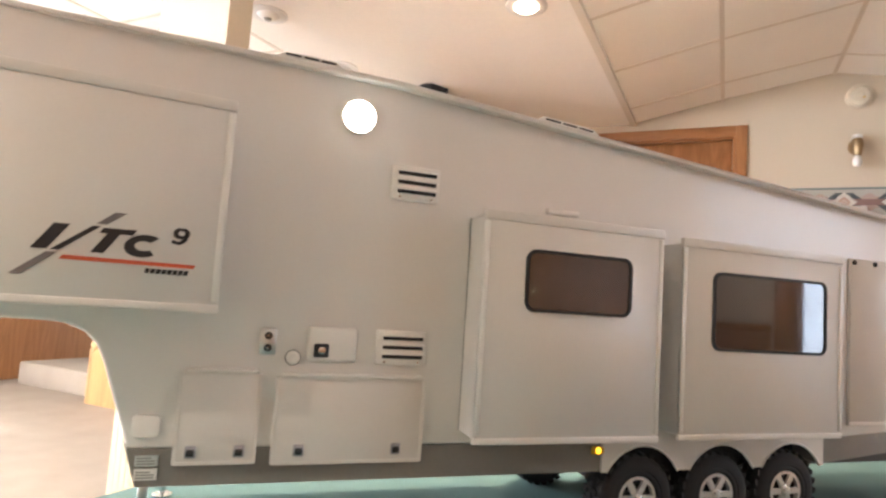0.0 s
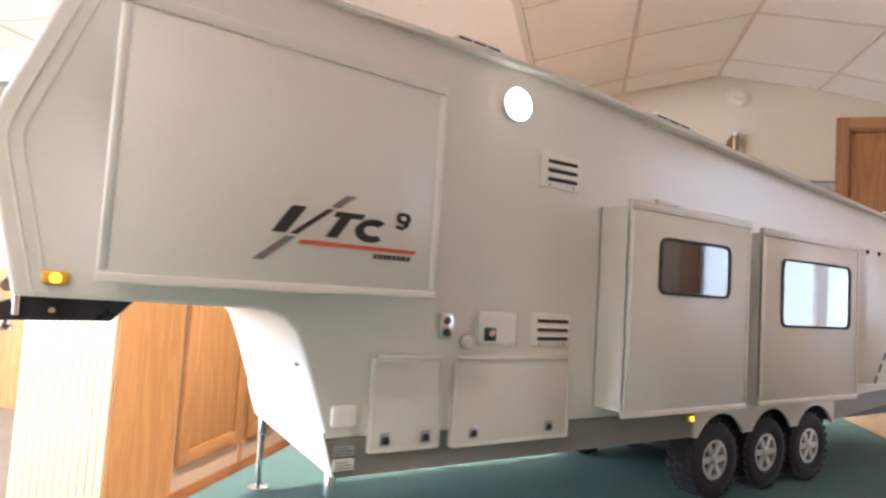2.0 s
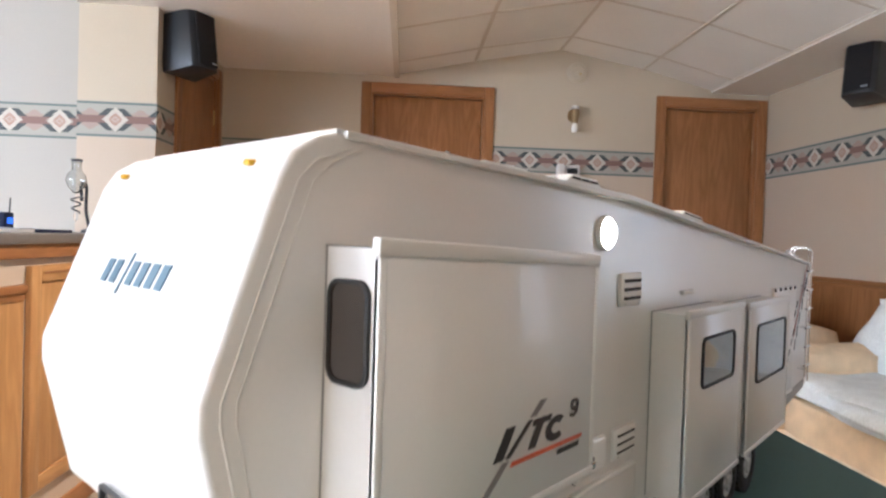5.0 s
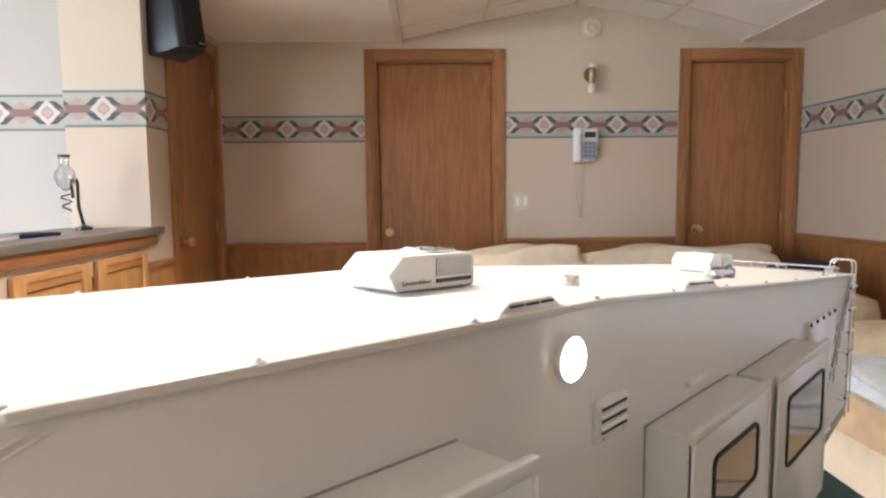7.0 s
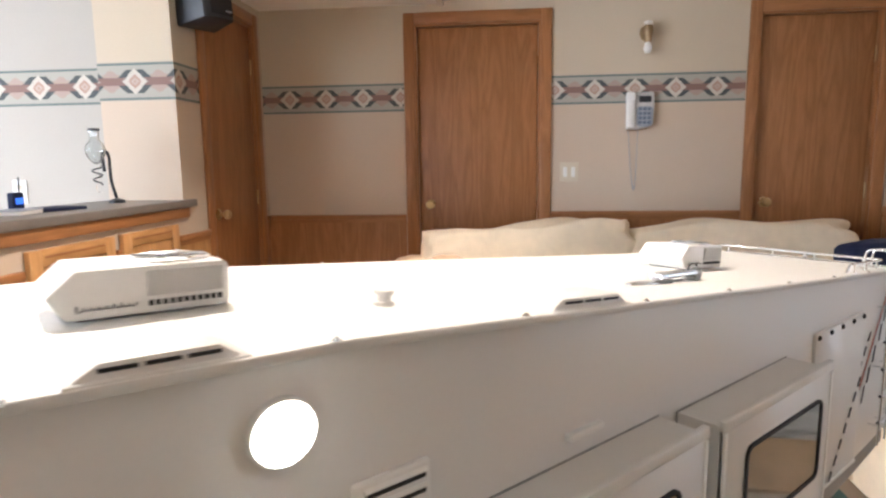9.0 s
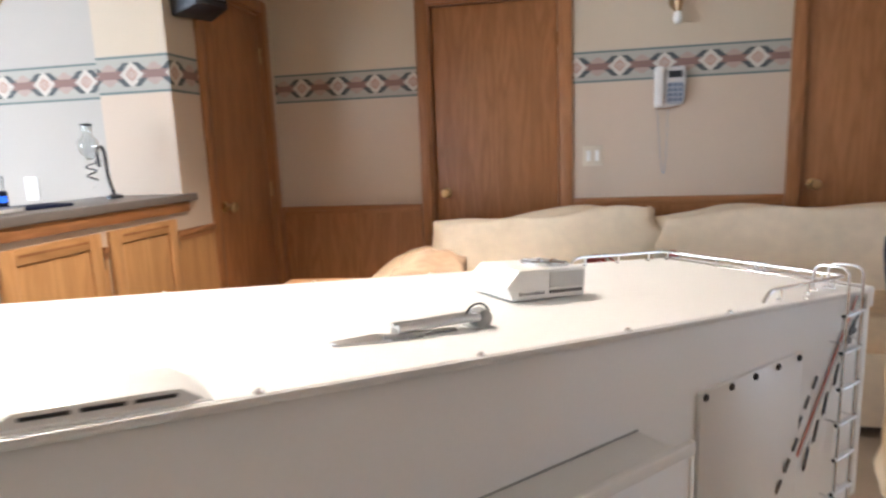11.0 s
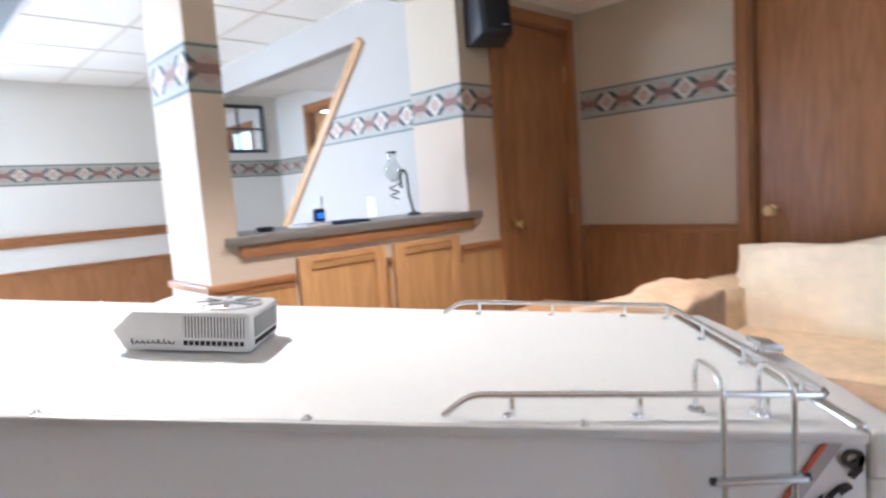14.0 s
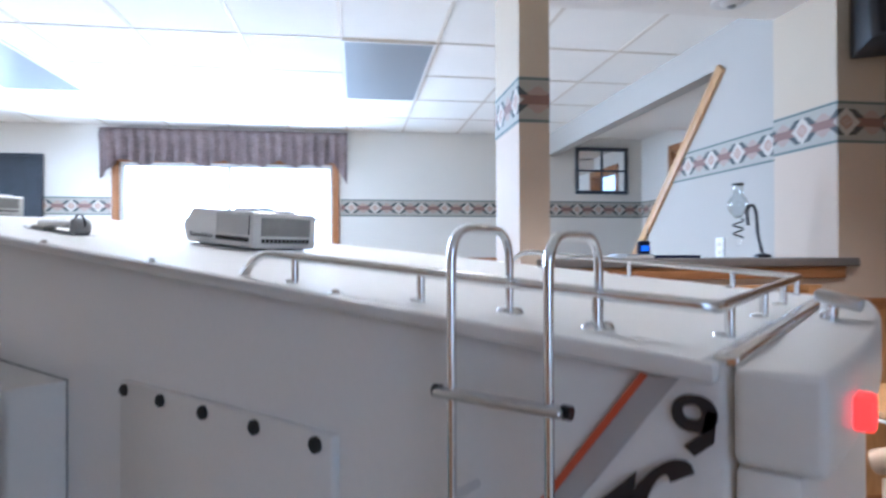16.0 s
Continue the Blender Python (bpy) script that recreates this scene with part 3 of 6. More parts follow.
walls("trim_sill_rail", [(U_FAR, U_FAR + 0.05, V_BACK, 2.50, 0.985, 1.01), (U_FAR, U_FAR + 0.02, V_BACK, 2.50, 0.92, 0.985)], OAK_LENGTH, "oak ledge along the far wall", "trim")
wainscot_v(V_BACK, 3.55, U_FAR, 0.70, 1)
slope = prism([(-2.292, 2.088), (-2.245, 2.045), (-3.905, 0.385), (-3.953, 0.429)], 2.480, 2.615, bevel=0.004)
cladding = prism([(-3.935, 0.0), (-3.935, 0.40), (-3.53, 0.80), (-1.81, 0.80), (-1.81, 0.0)], 2.489, 2.4985)
tagged(room_part("wainscot", cladding, OAK_LIGHT), "golden oak panel at the foot of the stair wall", "wainscot", "", "structure")
tagged(room_part("trim", box(-3.955, -3.932, 2.485, 2.605, 0, 0.40, 0.003), OAK_LIGHT), "golden oak edge board on the stair wall", "trim", "", "structure")
tagged(room_part("trim_slope", slope, PINE), "pale pine board along the sloping wall edge", "trim", "", "structure")


def door(name, m, width, height, label, knob_side=-1, leaf=0.03, casing=0.062, angle=0.0, material=OAK):
    """A flush oak door in its casing: local x across, y into the wall, z up, origin at the middle of the sill."""
    ob = empty(name, m, label, "door", "", "structure")
    w = width / 2
    for s in (-1, 1):
        a, b = sorted((s * (w + casing), s * (w - 0.004)))
        part("casing", box(a, b, -0.016, 0.0, 0, height + casing, 0.004), OAK, ob)
        a, b = sorted((s * w, s * (w - 0.018)))
        part("jamb", box(a, b, 0.0, 0.115, 0, height), OAK, ob)
    part("head_casing", box(-w + 0.004, w - 0.004, -0.016, 0.0, height - 0.004, height + casing, 0.004), OAK_FLAT, ob)
    part("head_jamb", box(-w + 0.018, w - 0.018, 0.0, 0.115, height - 0.018, height), OAK_FLAT, ob)
    turn = Matrix.Translation((-knob_side * (w - 0.02), leaf, 0)) @ Matrix.Rotation(radians(angle), 4, "Z") @ Matrix.Translation((knob_side * (w - 0.02), -leaf, 0))
    slab = part("leaf", box(-w + 0.021, w - 0.021, leaf, leaf + 0.035, 0.012, height - 0.021, 0.002), material, ob, "plain oak veneer leaf", turn)
    x = knob_side * (w - 0.085)
    knob = lathe([(0.0, 0.0), (0.030, 0.0), (0.030, -0.005), (0.014, -0.010), (0.011, -0.030), (0.022, -0.040), (0.027, -0.052), (0.022, -0.064), (0.0, -0.068)], 20, "y", (x, leaf, 0.935))
    part("knob", knob, BRASS, slab, "round brass knob")
    for z in (0.25, 1.0, 1.78):
        part("hinge", tube([(-x * 1.0 - knob_side * 0.07, leaf - 0.004, z - 0.045), (-x - knob_side * 0.07, leaf - 0.004, z + 0.045)], 0.006, 8), BRASS, slab)
    return ob


door("door_1", ROOM @ pose((D1[0] + D1[1]) / 2, V_DOORS, 0), D1[1] - D1[0], 2.03, "closed flush oak door with brass knob in oak casing")
door("door_2", ROOM @ pose((D2[0] + D2[1]) / 2, V_DOORS, 0), D2[1] - D2[0], 2.03, "closed narrow flush oak door with brass knob")
door("door_3", ROOM @ pose(U_BAR, (D0[0] + D0[1]) / 2, 0, 0, 0, 90), D0[1] - D0[0], 2.03, "closed flush oak closet door beside the bar", leaf=0.012)
door("door_4", ROOM @ pose((D3[0] + D3[1]) / 2, 3.55, 0), D3[1] - D3[0], 2.03, "golden oak hall door standing ajar", leaf=0.07, angle=38, material=OAK_LIGHT, knob_side=1)


def window(name, m, w, h, label, panes=2, sash=None, rails=True):
    """A window in its opening: local x across, y outwards, z up from the sill."""
    ob = empty(name, m, label, "window", "", "structure")
    for s in (-1, 1):
        a, b = sorted((s * w / 2, s * (w / 2 + 0.07)))
        part("casing", box(a, b, -0.015, 0.0, -0.04, h + 0.06, 0.004), OAK, ob)
        a, b = sorted((s * w / 2, s * (w / 2 - 0.03)))
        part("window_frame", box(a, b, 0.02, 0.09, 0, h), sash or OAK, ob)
    part("head_casing", box(-w / 2, w / 2, -0.015, 0.0, h, h + 0.06, 0.004), OAK_FLAT, ob)
    part("window_sill", box(-w / 2 - 0.08, w / 2 + 0.08, -0.05, 0.02, -0.03, 0.0, 0.005), OAK_FLAT, ob)
    for z in (0.0, h - 0.03):
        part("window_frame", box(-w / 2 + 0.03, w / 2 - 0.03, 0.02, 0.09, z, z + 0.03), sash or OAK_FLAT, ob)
    step = (w - 0.06) / panes
    for k in range(panes):
        x = -w / 2 + 0.03 + k * step
        if k:
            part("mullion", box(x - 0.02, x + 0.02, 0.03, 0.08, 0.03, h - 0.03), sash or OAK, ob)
        if rails:
            part("check_rail", box(x + 0.02, x + step - 0.02, 0.035, 0.075, h * 0.40 - 0.015, h * 0.40 + 0.015), sash or OAK_FLAT, ob)
        pane = part("pane", box(x + 0.005, x + step - 0.005, 0.052, 0.056, 0.03, h - 0.03), PANE, ob, "clear glass pane")
        pane.visible_shadow = False
    return ob


window("window_1", ROOM @ pose(U_FAR, (W1[0] + W1[1]) / 2, W1[2], 0, 0, 90), W1[1] - W1[0], W1[3] - W1[2], "wide bright window in oak casing, its sash whitened for glare", 2, GLARE_SASH)
window("window_2", ROOM @ pose(U_SIDE, (W2[0] + W2[1]) / 2, W2[2], 0, 0, -90), W2[1] - W2[0], W2[3] - W2[2], "tall bright side window in oak casing", 3, None, False)
window("window_3", ROOM @ pose((W3[0] + W3[1]) / 2, V_BACK, W3[2] + 0.03, 0, 0, 180), W3[1] - W3[0], W3[3] - W3[2] - 0.03, "unseen sliding glass door added to bring in daylight", 2)

# the ground outside, out to the horizon
tagged(room_part("ground", box(-400, 400, -400, 400, -0.5, -0.3), surface("pale_grass", (0.20, 0.21, 0.12), rough=0.95, vary=0.3, scale=0.5, grain=20)), "pale grass outside the windows", "ground", "", "structure")
# bright hazy sky far outside the windows
HAZE = glow("bright_haze", (0.88, 0.94, 1.0), 12.0)
DULL_HAZE = glow("dull_haze", (0.70, 0.85, 1.0), 0.4)
tagged(room_part("backdrop", box(30, 30.2, -22, 22, -0.3, 16), DULL_HAZE), "pale hazy sky beyond the side window", "sky", "", "structure")
tagged(room_part("backdrop", box(-30.2, -30, -22, 22, -0.3, 16), HAZE), "bright white hazy sky beyond the wide window", "sky", "", "structure")
tagged(room_part("backdrop", box(-22, 22, -30.2, -30, -0.3, 16), HAZE), "bright white hazy sky beyond the added glass door", "sky", "", "structure")

# ---- the table ----
Z_TABLE = 0.682


def table():
    ob = empty("table", ROOM @ pose(0.13, 0.15, 0), "low table spread with a dark green cloth", "table")
    a, b = 0.46, 0.95
    part("table_top", box(-a + 0.01, a - 0.01, -b + 0.01, b - 0.01, Z_TABLE - 0.035, Z_TABLE - 0.003, 0.004), OAK_FLAT, ob)
    bm = box(-a, a, -b, b, Z_TABLE - 0.003, Z_TABLE, 0.0012)
    for c in ((-a, -a + 0.003, -b, b), (a - 0.003, a, -b, b), (-a, a, -b, -b + 0.003), (-a, a, b - 0.003, b)):
        box(*c, Z_TABLE - 0.09, Z_TABLE - 0.001, bm=bm)
    part("table_cloth", bm, BAIZE, ob, "dark green cloth hanging a little over the edge")
    for x in (-a + 0.08, a - 0.08):
        for y in (-b + 0.12, b - 0.12):
            part("leg", tube([(x, y, 0.0), (x, y, Z_TABLE - 0.035)], 0.016, 12), ALUMINIUM, ob)


table()

# ---- the model trailer, front towards -x, near side at y = 0 ----
WIDTH = 0.236
BASE = Vector((0.22, 0.12, Z_TABLE))
OFF = Matrix.Translation(-BASE)
trailer = empty("model_trailer", Matrix.Translation(BASE), "large glossy white model travel trailer on a green table", "model trailer")


def tpart(name, bm, material, label=""):
    return part(name, bm, material, trailer, label, OFF)


def roof_z(x):
    """The wall tops: rising gently towards the nose, falling towards the rear."""
    return 1.1085 - 0.0299 * x if x < 0 else 1.1085 - 0.0850 * x


nose = [(-0.392, 0.884), (-0.412, 0.970), (-0.412, 0.986), (-0.3745, 1.092), (-0.366, 1.1055), (-0.352, 1.1150), (-0.335, 1.1185)]
under = [(-0.193, 0.786), (-0.2155, 0.852), (-0.2215, 0.865), (-0.2310, 0.8745), (-0.2440, 0.880), (-0.256, 0.8815)]
shell = nose + [(0.0, roof_z(0)), (0.852, roof_z(0.852)), (0.852, 0.804), (0.55, 0.786)] + under
tpart("body", prism(shell, 0.0, WIDTH, bevel=0.0035, seg=3), WHITE_SHELL, "glossy white fibreglass shell with a raked nose")
skirt = [(-0.184, 0.7575), (0.2335, 0.7575), (0.2335, 0.786), (-0.193, 0.786)]
tpart("skirt", prism(skirt, 0.0008, WIDTH - 0.0008), GREY_SKIRT, "warm grey lower skirt")
skirt = [(0.5290, 0.7577), (0.852, 0.788), (0.852, 0.804), (0.5290, 0.7867)]
tpart("skirt", prism(skirt, 0.0008, WIDTH - 0.0008), GREY_SKIRT, "warm grey lower skirt")
tpart("bulkhead_panel", prism([(-0.1957, 0.791), (-0.1850, 0.7575), (-0.1835, 0.7575), (-0.1925, 0.786), (-0.1925, 0.791)], 0.0010, WIDTH - 0.0010), WHITE_SHELL, "white panel under the nose")
# black block put in for the shade behind the wheel arches
tpart("wheel_well", box(0.2340, 0.5285, 0.036, WIDTH - 0.036, 0.7580, 0.7858), BLACK_SLOT, "black block standing for the shade in the wheel wells")
chassis = tpart("chassis", box(-0.16, 0.80, 0.045, 0.06, 0.745, 0.758), BLACK_STEEL, "black chassis rails")
for y in (0.185,):
    part("rail", box(-0.16, 0.80, y, y + 0.015, 0.745, 0.758), BLACK_STEEL, chassis)
# the rear cap: an upper moulding bowed in plan over a flatter lower panel
bow = [(0.8700 + 0.0065 * (1 - (2 * k / 12 - 1) ** 2), -0.0022 + (WIDTH + 0.0044) * k / 12) for k in range(13)]
tpart("rear_cap", prism([(0.8522, -0.0022)] + bow + [(0.8522, WIDTH + 0.0022)], 1.0150, 1.0368, "z", bevel=0.0022, seg=3), WHITE_SHELL, "moulded white rear cap with a bowed edge")
low_bow = [(0.8655 + 0.0055 * (1 - (2 * k / 12 - 1) ** 2), -0.0008 + (WIDTH + 0.0016) * k / 12) for k in range(13)]
tpart("rear_panel", prism([(0.8522, -0.0008)] + low_bow + [(0.8522, WIDTH + 0.0008)], 0.8060, 1.0148, "z", bevel=0.0020, seg=2), WHITE_SHELL, "white rear panel below the cap")
# roof membrane with an edge moulding
roof = [(-0.335, 1.1190), (0.0, roof_z(0) + 0.0012), (0.846, roof_z(0.846) + 0.0012), (0.846, roof_z(0.846) + 0.0002), (0.0, roof_z(0)), (-0.335, 1.1178)]
def overhang(x):
    """How far the roof edge stands out of the side walls."""
    return 0.0105 - 0.0080 * (max(-x, 0) / 0.335) ** 2 - 0.0055 * max(x - 0.5, 0) / 0.349


def flare(bm):
    for v in bm.verts:
        if v.co.y < 0:
            v.co.y *= overhang(v.co.x) / 0.0085
        elif v.co.y > WIDTH:
            v.co.y = WIDTH + (v.co.y - WIDTH) * overhang(v.co.x) / 0.0085
    return bm


tpart("roof", flare(prism(roof, -0.0078, WIDTH + 0.0078)), ROOF_WHITE, "white roof membrane")
for y in (-0.0085, WIDTH - 0.0016):
    edge = [(-0.335, 1.1193), (0.0, roof_z(0) + 0.0009), (0.5, roof_z(0.5) + 0.0009), (0.849, roof_z(0.849) + 0.0009), (0.849, roof_z(0.849) - 0.0036), (0.5, roof_z(0.5) - 0.0036), (0.0, roof_z(0) - 0.0036), (-0.335, 1.1151)]
    tpart("edge_moulding", flare(prism(edge, y, y + 0.0101, bevel=0.0010, seg=2)), WHITE_PANEL)
tpart("rear_seam", box(0.847, 0.853, 0.002, WIDTH - 0.002, roof_z(0.85) - 0.0010, roof_z(0.85) + 0.0024, 0.0010, 2), CHROME, "bright metal strip along the roof edge")
tpart("front_seam", box(-0.339, -0.333, 0.002, WIDTH - 0.002, 1.1178, 1.1203, 0.0006, 1), WHITE_PANEL)


def nose_line(inset, radius, material, name):
    """A thin moulding on the side, running parallel to the nose."""
    pts = [(-0.392 + inset, -0.0004, 0.886), (-0.412 + inset, -0.0004, 0.974), (-0.412 + inset, -0.0004, 0.984), (-0.3745 + inset * 1.1, -0.0004, 1.091), (-0.366 + inset * 1.3, -0.0004, 1.102), (-0.340 + inset, -0.0004, 1.1105)]
    tpart(name, tube(pts, radius, 6), material)


nose_line(0.010, 0.0006, WHITE_PLASTIC, "nose_moulding")
nose_line(0.018, 0.0004, WHITE_PLASTIC, "nose_moulding")


def slide_out(x0, x1, z0, z1, depth, label, lip=0.0016, rise=0.0, end_lip=None):
    """A slide-out room: a box standing out of the wall, with a flanged face; its top may rise towards the nose."""
    end = lip if end_lip is None else end_lip
    ob = tpart("slide_out", box(x0 + lip, x1 - end, -depth + 0.003, 0.004, z0 + 0.004, z1 - 0.004), WHITE_PANEL, label)
    part("face", box(x0, x1, -depth - 0.0005, -depth + 0.003, z0, z1, 0.0008, 1), WHITE_PANEL, ob)
    part("top_flange", box(x0 - 0.0006, x1 + 0.0006, -depth - 0.0017, -depth + 0.004, z1 - 0.0075, z1 + 0.0010, 0.0008, 2), WHITE_PANEL, ob)
    part("bottom_flange", box(x0 - 0.0004, x1 + 0.0004, -depth - 0.0014, -depth + 0.003, z0 - 0.0006, z0 + 0.0050, 0.0006, 2), WHITE_PANEL, ob)
    for a in (x0, x1 - 0.005):
        part("side_flange", box(a, a + 0.005, -depth - 0.0014, -depth + 0.003, z0 + 0.007, z1 - 0.009, 0.0006, 1), WHITE_PLASTIC, ob)
    bm = box(x0 + lip - 0.0006, x1 - end + 0.0006, -0.0012, 0.0, z1 - 0.004, z1 - 0.0032)
    box(x0 + lip - 0.0004, x0 + lip, -0.0012, 0.0, z0 + 0.004, z1 - 0.004, bm=bm)
    box(x1 - end, x1 - end + 0.0004, -0.0012, 0.0, z0 + 0.004, z1 - 0.004, bm=bm)
    part("seal", bm, GREY_MESH, ob, "thin grey rubber seal")
    for piece in (ob, *ob.children):
        for v in piece.data.vertices:
            if rise and v.co.z > (z0 + z1) / 2:
                v.co.z += rise * (x1 - v.co.x) / (x1 - x0)
    return ob


def slide_window(ob, x0, x1, z0, z1, y, slider=True):
    """A tinted window in a black rubber frame on a face towards -y."""
    w, h, cx, cz = x1 - x0, z1 - z0, (x0 + x1) / 2, (z0 + z1) / 2
    part("window_frame", ring(rounded(w, h, 0.010, 6, cx, cz), rounded(w - 0.0056, h - 0.0056, 0.0075, 6, cx, cz), y - 0.0022, y + 0.001), BLACK_SLOT, ob, "black window frame")
    part("window_glass", prism(rounded(w - 0.0056, h - 0.0056, 0.0075, 6, cx, cz), y - 0.0010, y + 0.001), TINTED, ob, "dark tinted glass")


front_slide = slide_out(-0.3515, -0.1365, 0.8960, 1.0545, 0.0480, "wide bedroom slide-out with a dark decal on its face", 0.0065, 0.0075)
frame_bm = ring(rounded(0.0320, 0.0535, 0.0085, 6, -0.0205, 1.0148), rounded(0.0275, 0.049, 0.0065, 6, -0.0205, 1.0148), -0.3473, -0.3440, axis="x")
part("window_frame", frame_bm, BLACK_SLOT, front_slide, "black window frame")
part("window_glass", prism(rounded(0.0275, 0.049, 0.0065, 6, -0.0205, 1.0148), -0.3463, -0.3443, axis="x"), TINTED, front_slide, "dark tinted glass")
mid_slide = slide_out(0.0770, 0.2675, 0.7955, 0.9975, 0.0390, "square slide-out with one tinted window")
slide_window(mid_slide, 0.1185, 0.2310, 0.9110, 0.9670, -0.0395)
rear_slide = slide_out(0.2920, 0.5085, 0.7965, 0.9930, 0.0390, "rear slide-out with a long tinted window", 0.0016, 0.0, 0.0090)
slide_window(rear_slide, 0.3290, 0.4840, 0.8835, 0.9630, -0.0395)
tpart("awning_bracket", box(0.157, 0.192, -0.005, 0.001, 1.0075, 1.0125, 0.001), WHITE_PLASTIC)


# decals: plain slanted blocks and bars
def slanted(x0, x1, z0, z1, lean, y, bm=None, thick=0.0005):
    return prism([(x0 - lean / 2, z0), (x1 - lean / 2, z0), (x1 + lean / 2, z1), (x0 + lean / 2, z1)], y - thick, y, bm=bm)


def open_ring(cx, cz, a, b, c, d):
    """Outline of a heavy ring, open towards +x."""
    turn = [radians(48 + 264 * j / 14) for j in range(15)]
    return [(cx + a * math.cos(q) + 0.2 * b * math.sin(q), cz + b * math.sin(q)) for q in turn] + [(cx + c * math.cos(q), cz + d * math.sin(q)) for q in turn[::-1]]


def emblem(parent, y):
    """A dark upright, a long thin slash with grey ends, two more dark shapes and a small raised ring, over a red underline."""
    def flat(name, outline, material, label=""):
        return part(name, prism(outline, y - 0.0005, y), material, parent, label)

    flat("dark_block", [(-0.2585, 0.9330), (-0.2490, 0.9330), (-0.2365, 0.9512), (-0.2460, 0.9512)], INK_BLACK, "black slanted emblem block")
    flat("dark_slash", [(-0.2470, 0.9328), (-0.2415, 0.9328), (-0.2175, 0.9514), (-0.2225, 0.9514)], INK_BLACK, "thin black slash")
    flat("grey_slash", [(-0.2690, 0.9150), (-0.2620, 0.9150), (-0.2425, 0.9312), (-0.2490, 0.9312)], INK_GREY, "grey slanted stripe")
    flat("grey_slash", [(-0.2205, 0.9530), (-0.2140, 0.9530), (-0.2020, 0.9620), (-0.2095, 0.9620)], INK_GREY, "grey slanted stripe")
    flat("dark_block", [(-0.2225, 0.9328), (-0.2145, 0.9328), (-0.2052, 0.9468), (-0.1972, 0.9468), (-0.1950, 0.9506), (-0.2160, 0.9506), (-0.2180, 0.9468), (-0.2132, 0.9468)], INK_BLACK)
    flat("dark_ring", open_ring(-0.1895, 0.9400, 0.0125, 0.0082, 0.0060, 0.0035), INK_BLACK)
    part("small_ring", ring(rounded(0.0110, 0.0080, 0.0039, 5, -0.1655, 0.9512), rounded(0.0046, 0.0032, 0.0015, 5, -0.1655, 0.9514), y - 0.0005, y), INK_BLACK, parent)
    flat("ring_tail", [(-0.1612, 0.9515), (-0.1600, 0.9520), (-0.1618, 0.9456), (-0.1665, 0.9428), (-0.1720, 0.9440), (-0.1712, 0.9462), (-0.1668, 0.9452), (-0.1640, 0.9478)], INK_BLACK)
    flat("red_stripe", [(-0.2410, 0.9268), (-0.1555, 0.9263), (-0.1540, 0.9290), (-0.2390, 0.9298)], INK_RED, "orange-red underline")
    for k in range(8):
        flat("small_bar", [(x - 0.1875 + k * 0.00365, z) for x, z in ((0.0, 0.9212), (0.0028, 0.9212), (0.0036, 0.9245), (0.0008, 0.9245))], INK_BLACK)


emblem(front_slide, -0.0486)


def rear_decal():
    y = -0.0006
    parent = tpart("side_stripe", prism([(0.7312, 0.892), (0.7380, 0.892), (0.8405, 1.0325), (0.8335, 1.0325)], y - 0.0004, y + 0.0002), PALE_GREY_INK, "pale grey slanted side stripe with dark marks")
    part("red_stripe", prism([(0.7295, 0.8935), (0.7312, 0.892), (0.8335, 1.0325), (0.8316, 1.0330)], y - 0.0008, y - 0.0002), INK_RED, parent, "thin red stripe")
    part("ring", ring(rounded(0.0100, 0.0085, 0.0042, 6, 0.8440, 1.0250), rounded(0.0042, 0.0034, 0.0016, 6, 0.8435, 1.0253), y - 0.001, y - 0.0004), INK_BLACK, parent)
    part("ring_tail", prism([(0.8467, 1.0265), (0.8488, 1.0260), (0.8482, 1.0190), (0.8440, 1.0153), (0.8418, 1.0173), (0.8456, 1.0207)], y - 0.001, y - 0.0004), INK_BLACK, parent)
    part("large_ring", prism([(x + 0.35 * (z - 1.0035), z) for x, z in open_ring(0.8355, 1.0035, 0.0062, 0.0105, 0.0022, 0.0062)], y - 0.001, y - 0.0004), INK_BLACK, parent)
    part("dark_block", prism([(0.8205, 0.9850), (0.8252, 0.9850), (0.8268, 0.9975), (0.8292, 0.9990), (0.8305, 1.0090), (0.8195, 0.9980), (0.8190, 0.9945), (0.8218, 0.9962)], y - 0.001, y - 0.0004), INK_BLACK, parent)
    for x, z in ((0.8120, 0.9830), (0.7990, 0.9585), (0.7800, 0.9330), (0.7640, 0.9090), (0.7480, 0.8850)):
        part("dark_block", prism([(x - 0.0050, z - 0.0110), (x - 0.0002, z - 0.0105), (x + 0.0055, z + 0.0105), (x + 0.0008, z + 0.0095)], y - 0.001, y - 0.0004), INK_BLACK, parent)
    for k in range(10):
        x, z = 0.6360 + k * 0.0128, 0.8060 + k * 0.0166
        deep = 0.0036 if x < 0.724 else 0.0
        part("text_bar", prism([(x, z), (x + 0.0042, z - 0.0018), (x + 0.0118, z + 0.0088), (x + 0.0074, z + 0.0112)], y - deep - 0.0006, y - deep), INK_BLACK, parent)


# storage door with five snap studs
panel = tpart("side_panel", box(0.570, 0.7255, -0.0035, 0.001, 0.801, 0.999, 0.001, 1), WHITE_PANEL, "flat white panel with a row of studs")
for x in (0.5760, 0.6110, 0.6460, 0.6820, 0.7175):
    part("stud", lathe([(0.0, -0.0034), (0.0030, -0.0034), (0.0030, -0.0048), (0.0018, -0.0058), (0.0, -0.0060)], 12, "y", (x, 0, 0.9945)), BLACK_SLOT, panel, "black snap stud")
part("lower_rail", box(0.568, 0.7275, -0.0050, -0.003, 0.801, 0.8055, 0.0006, 1), WHITE_PLASTIC, panel)
rear_decal()


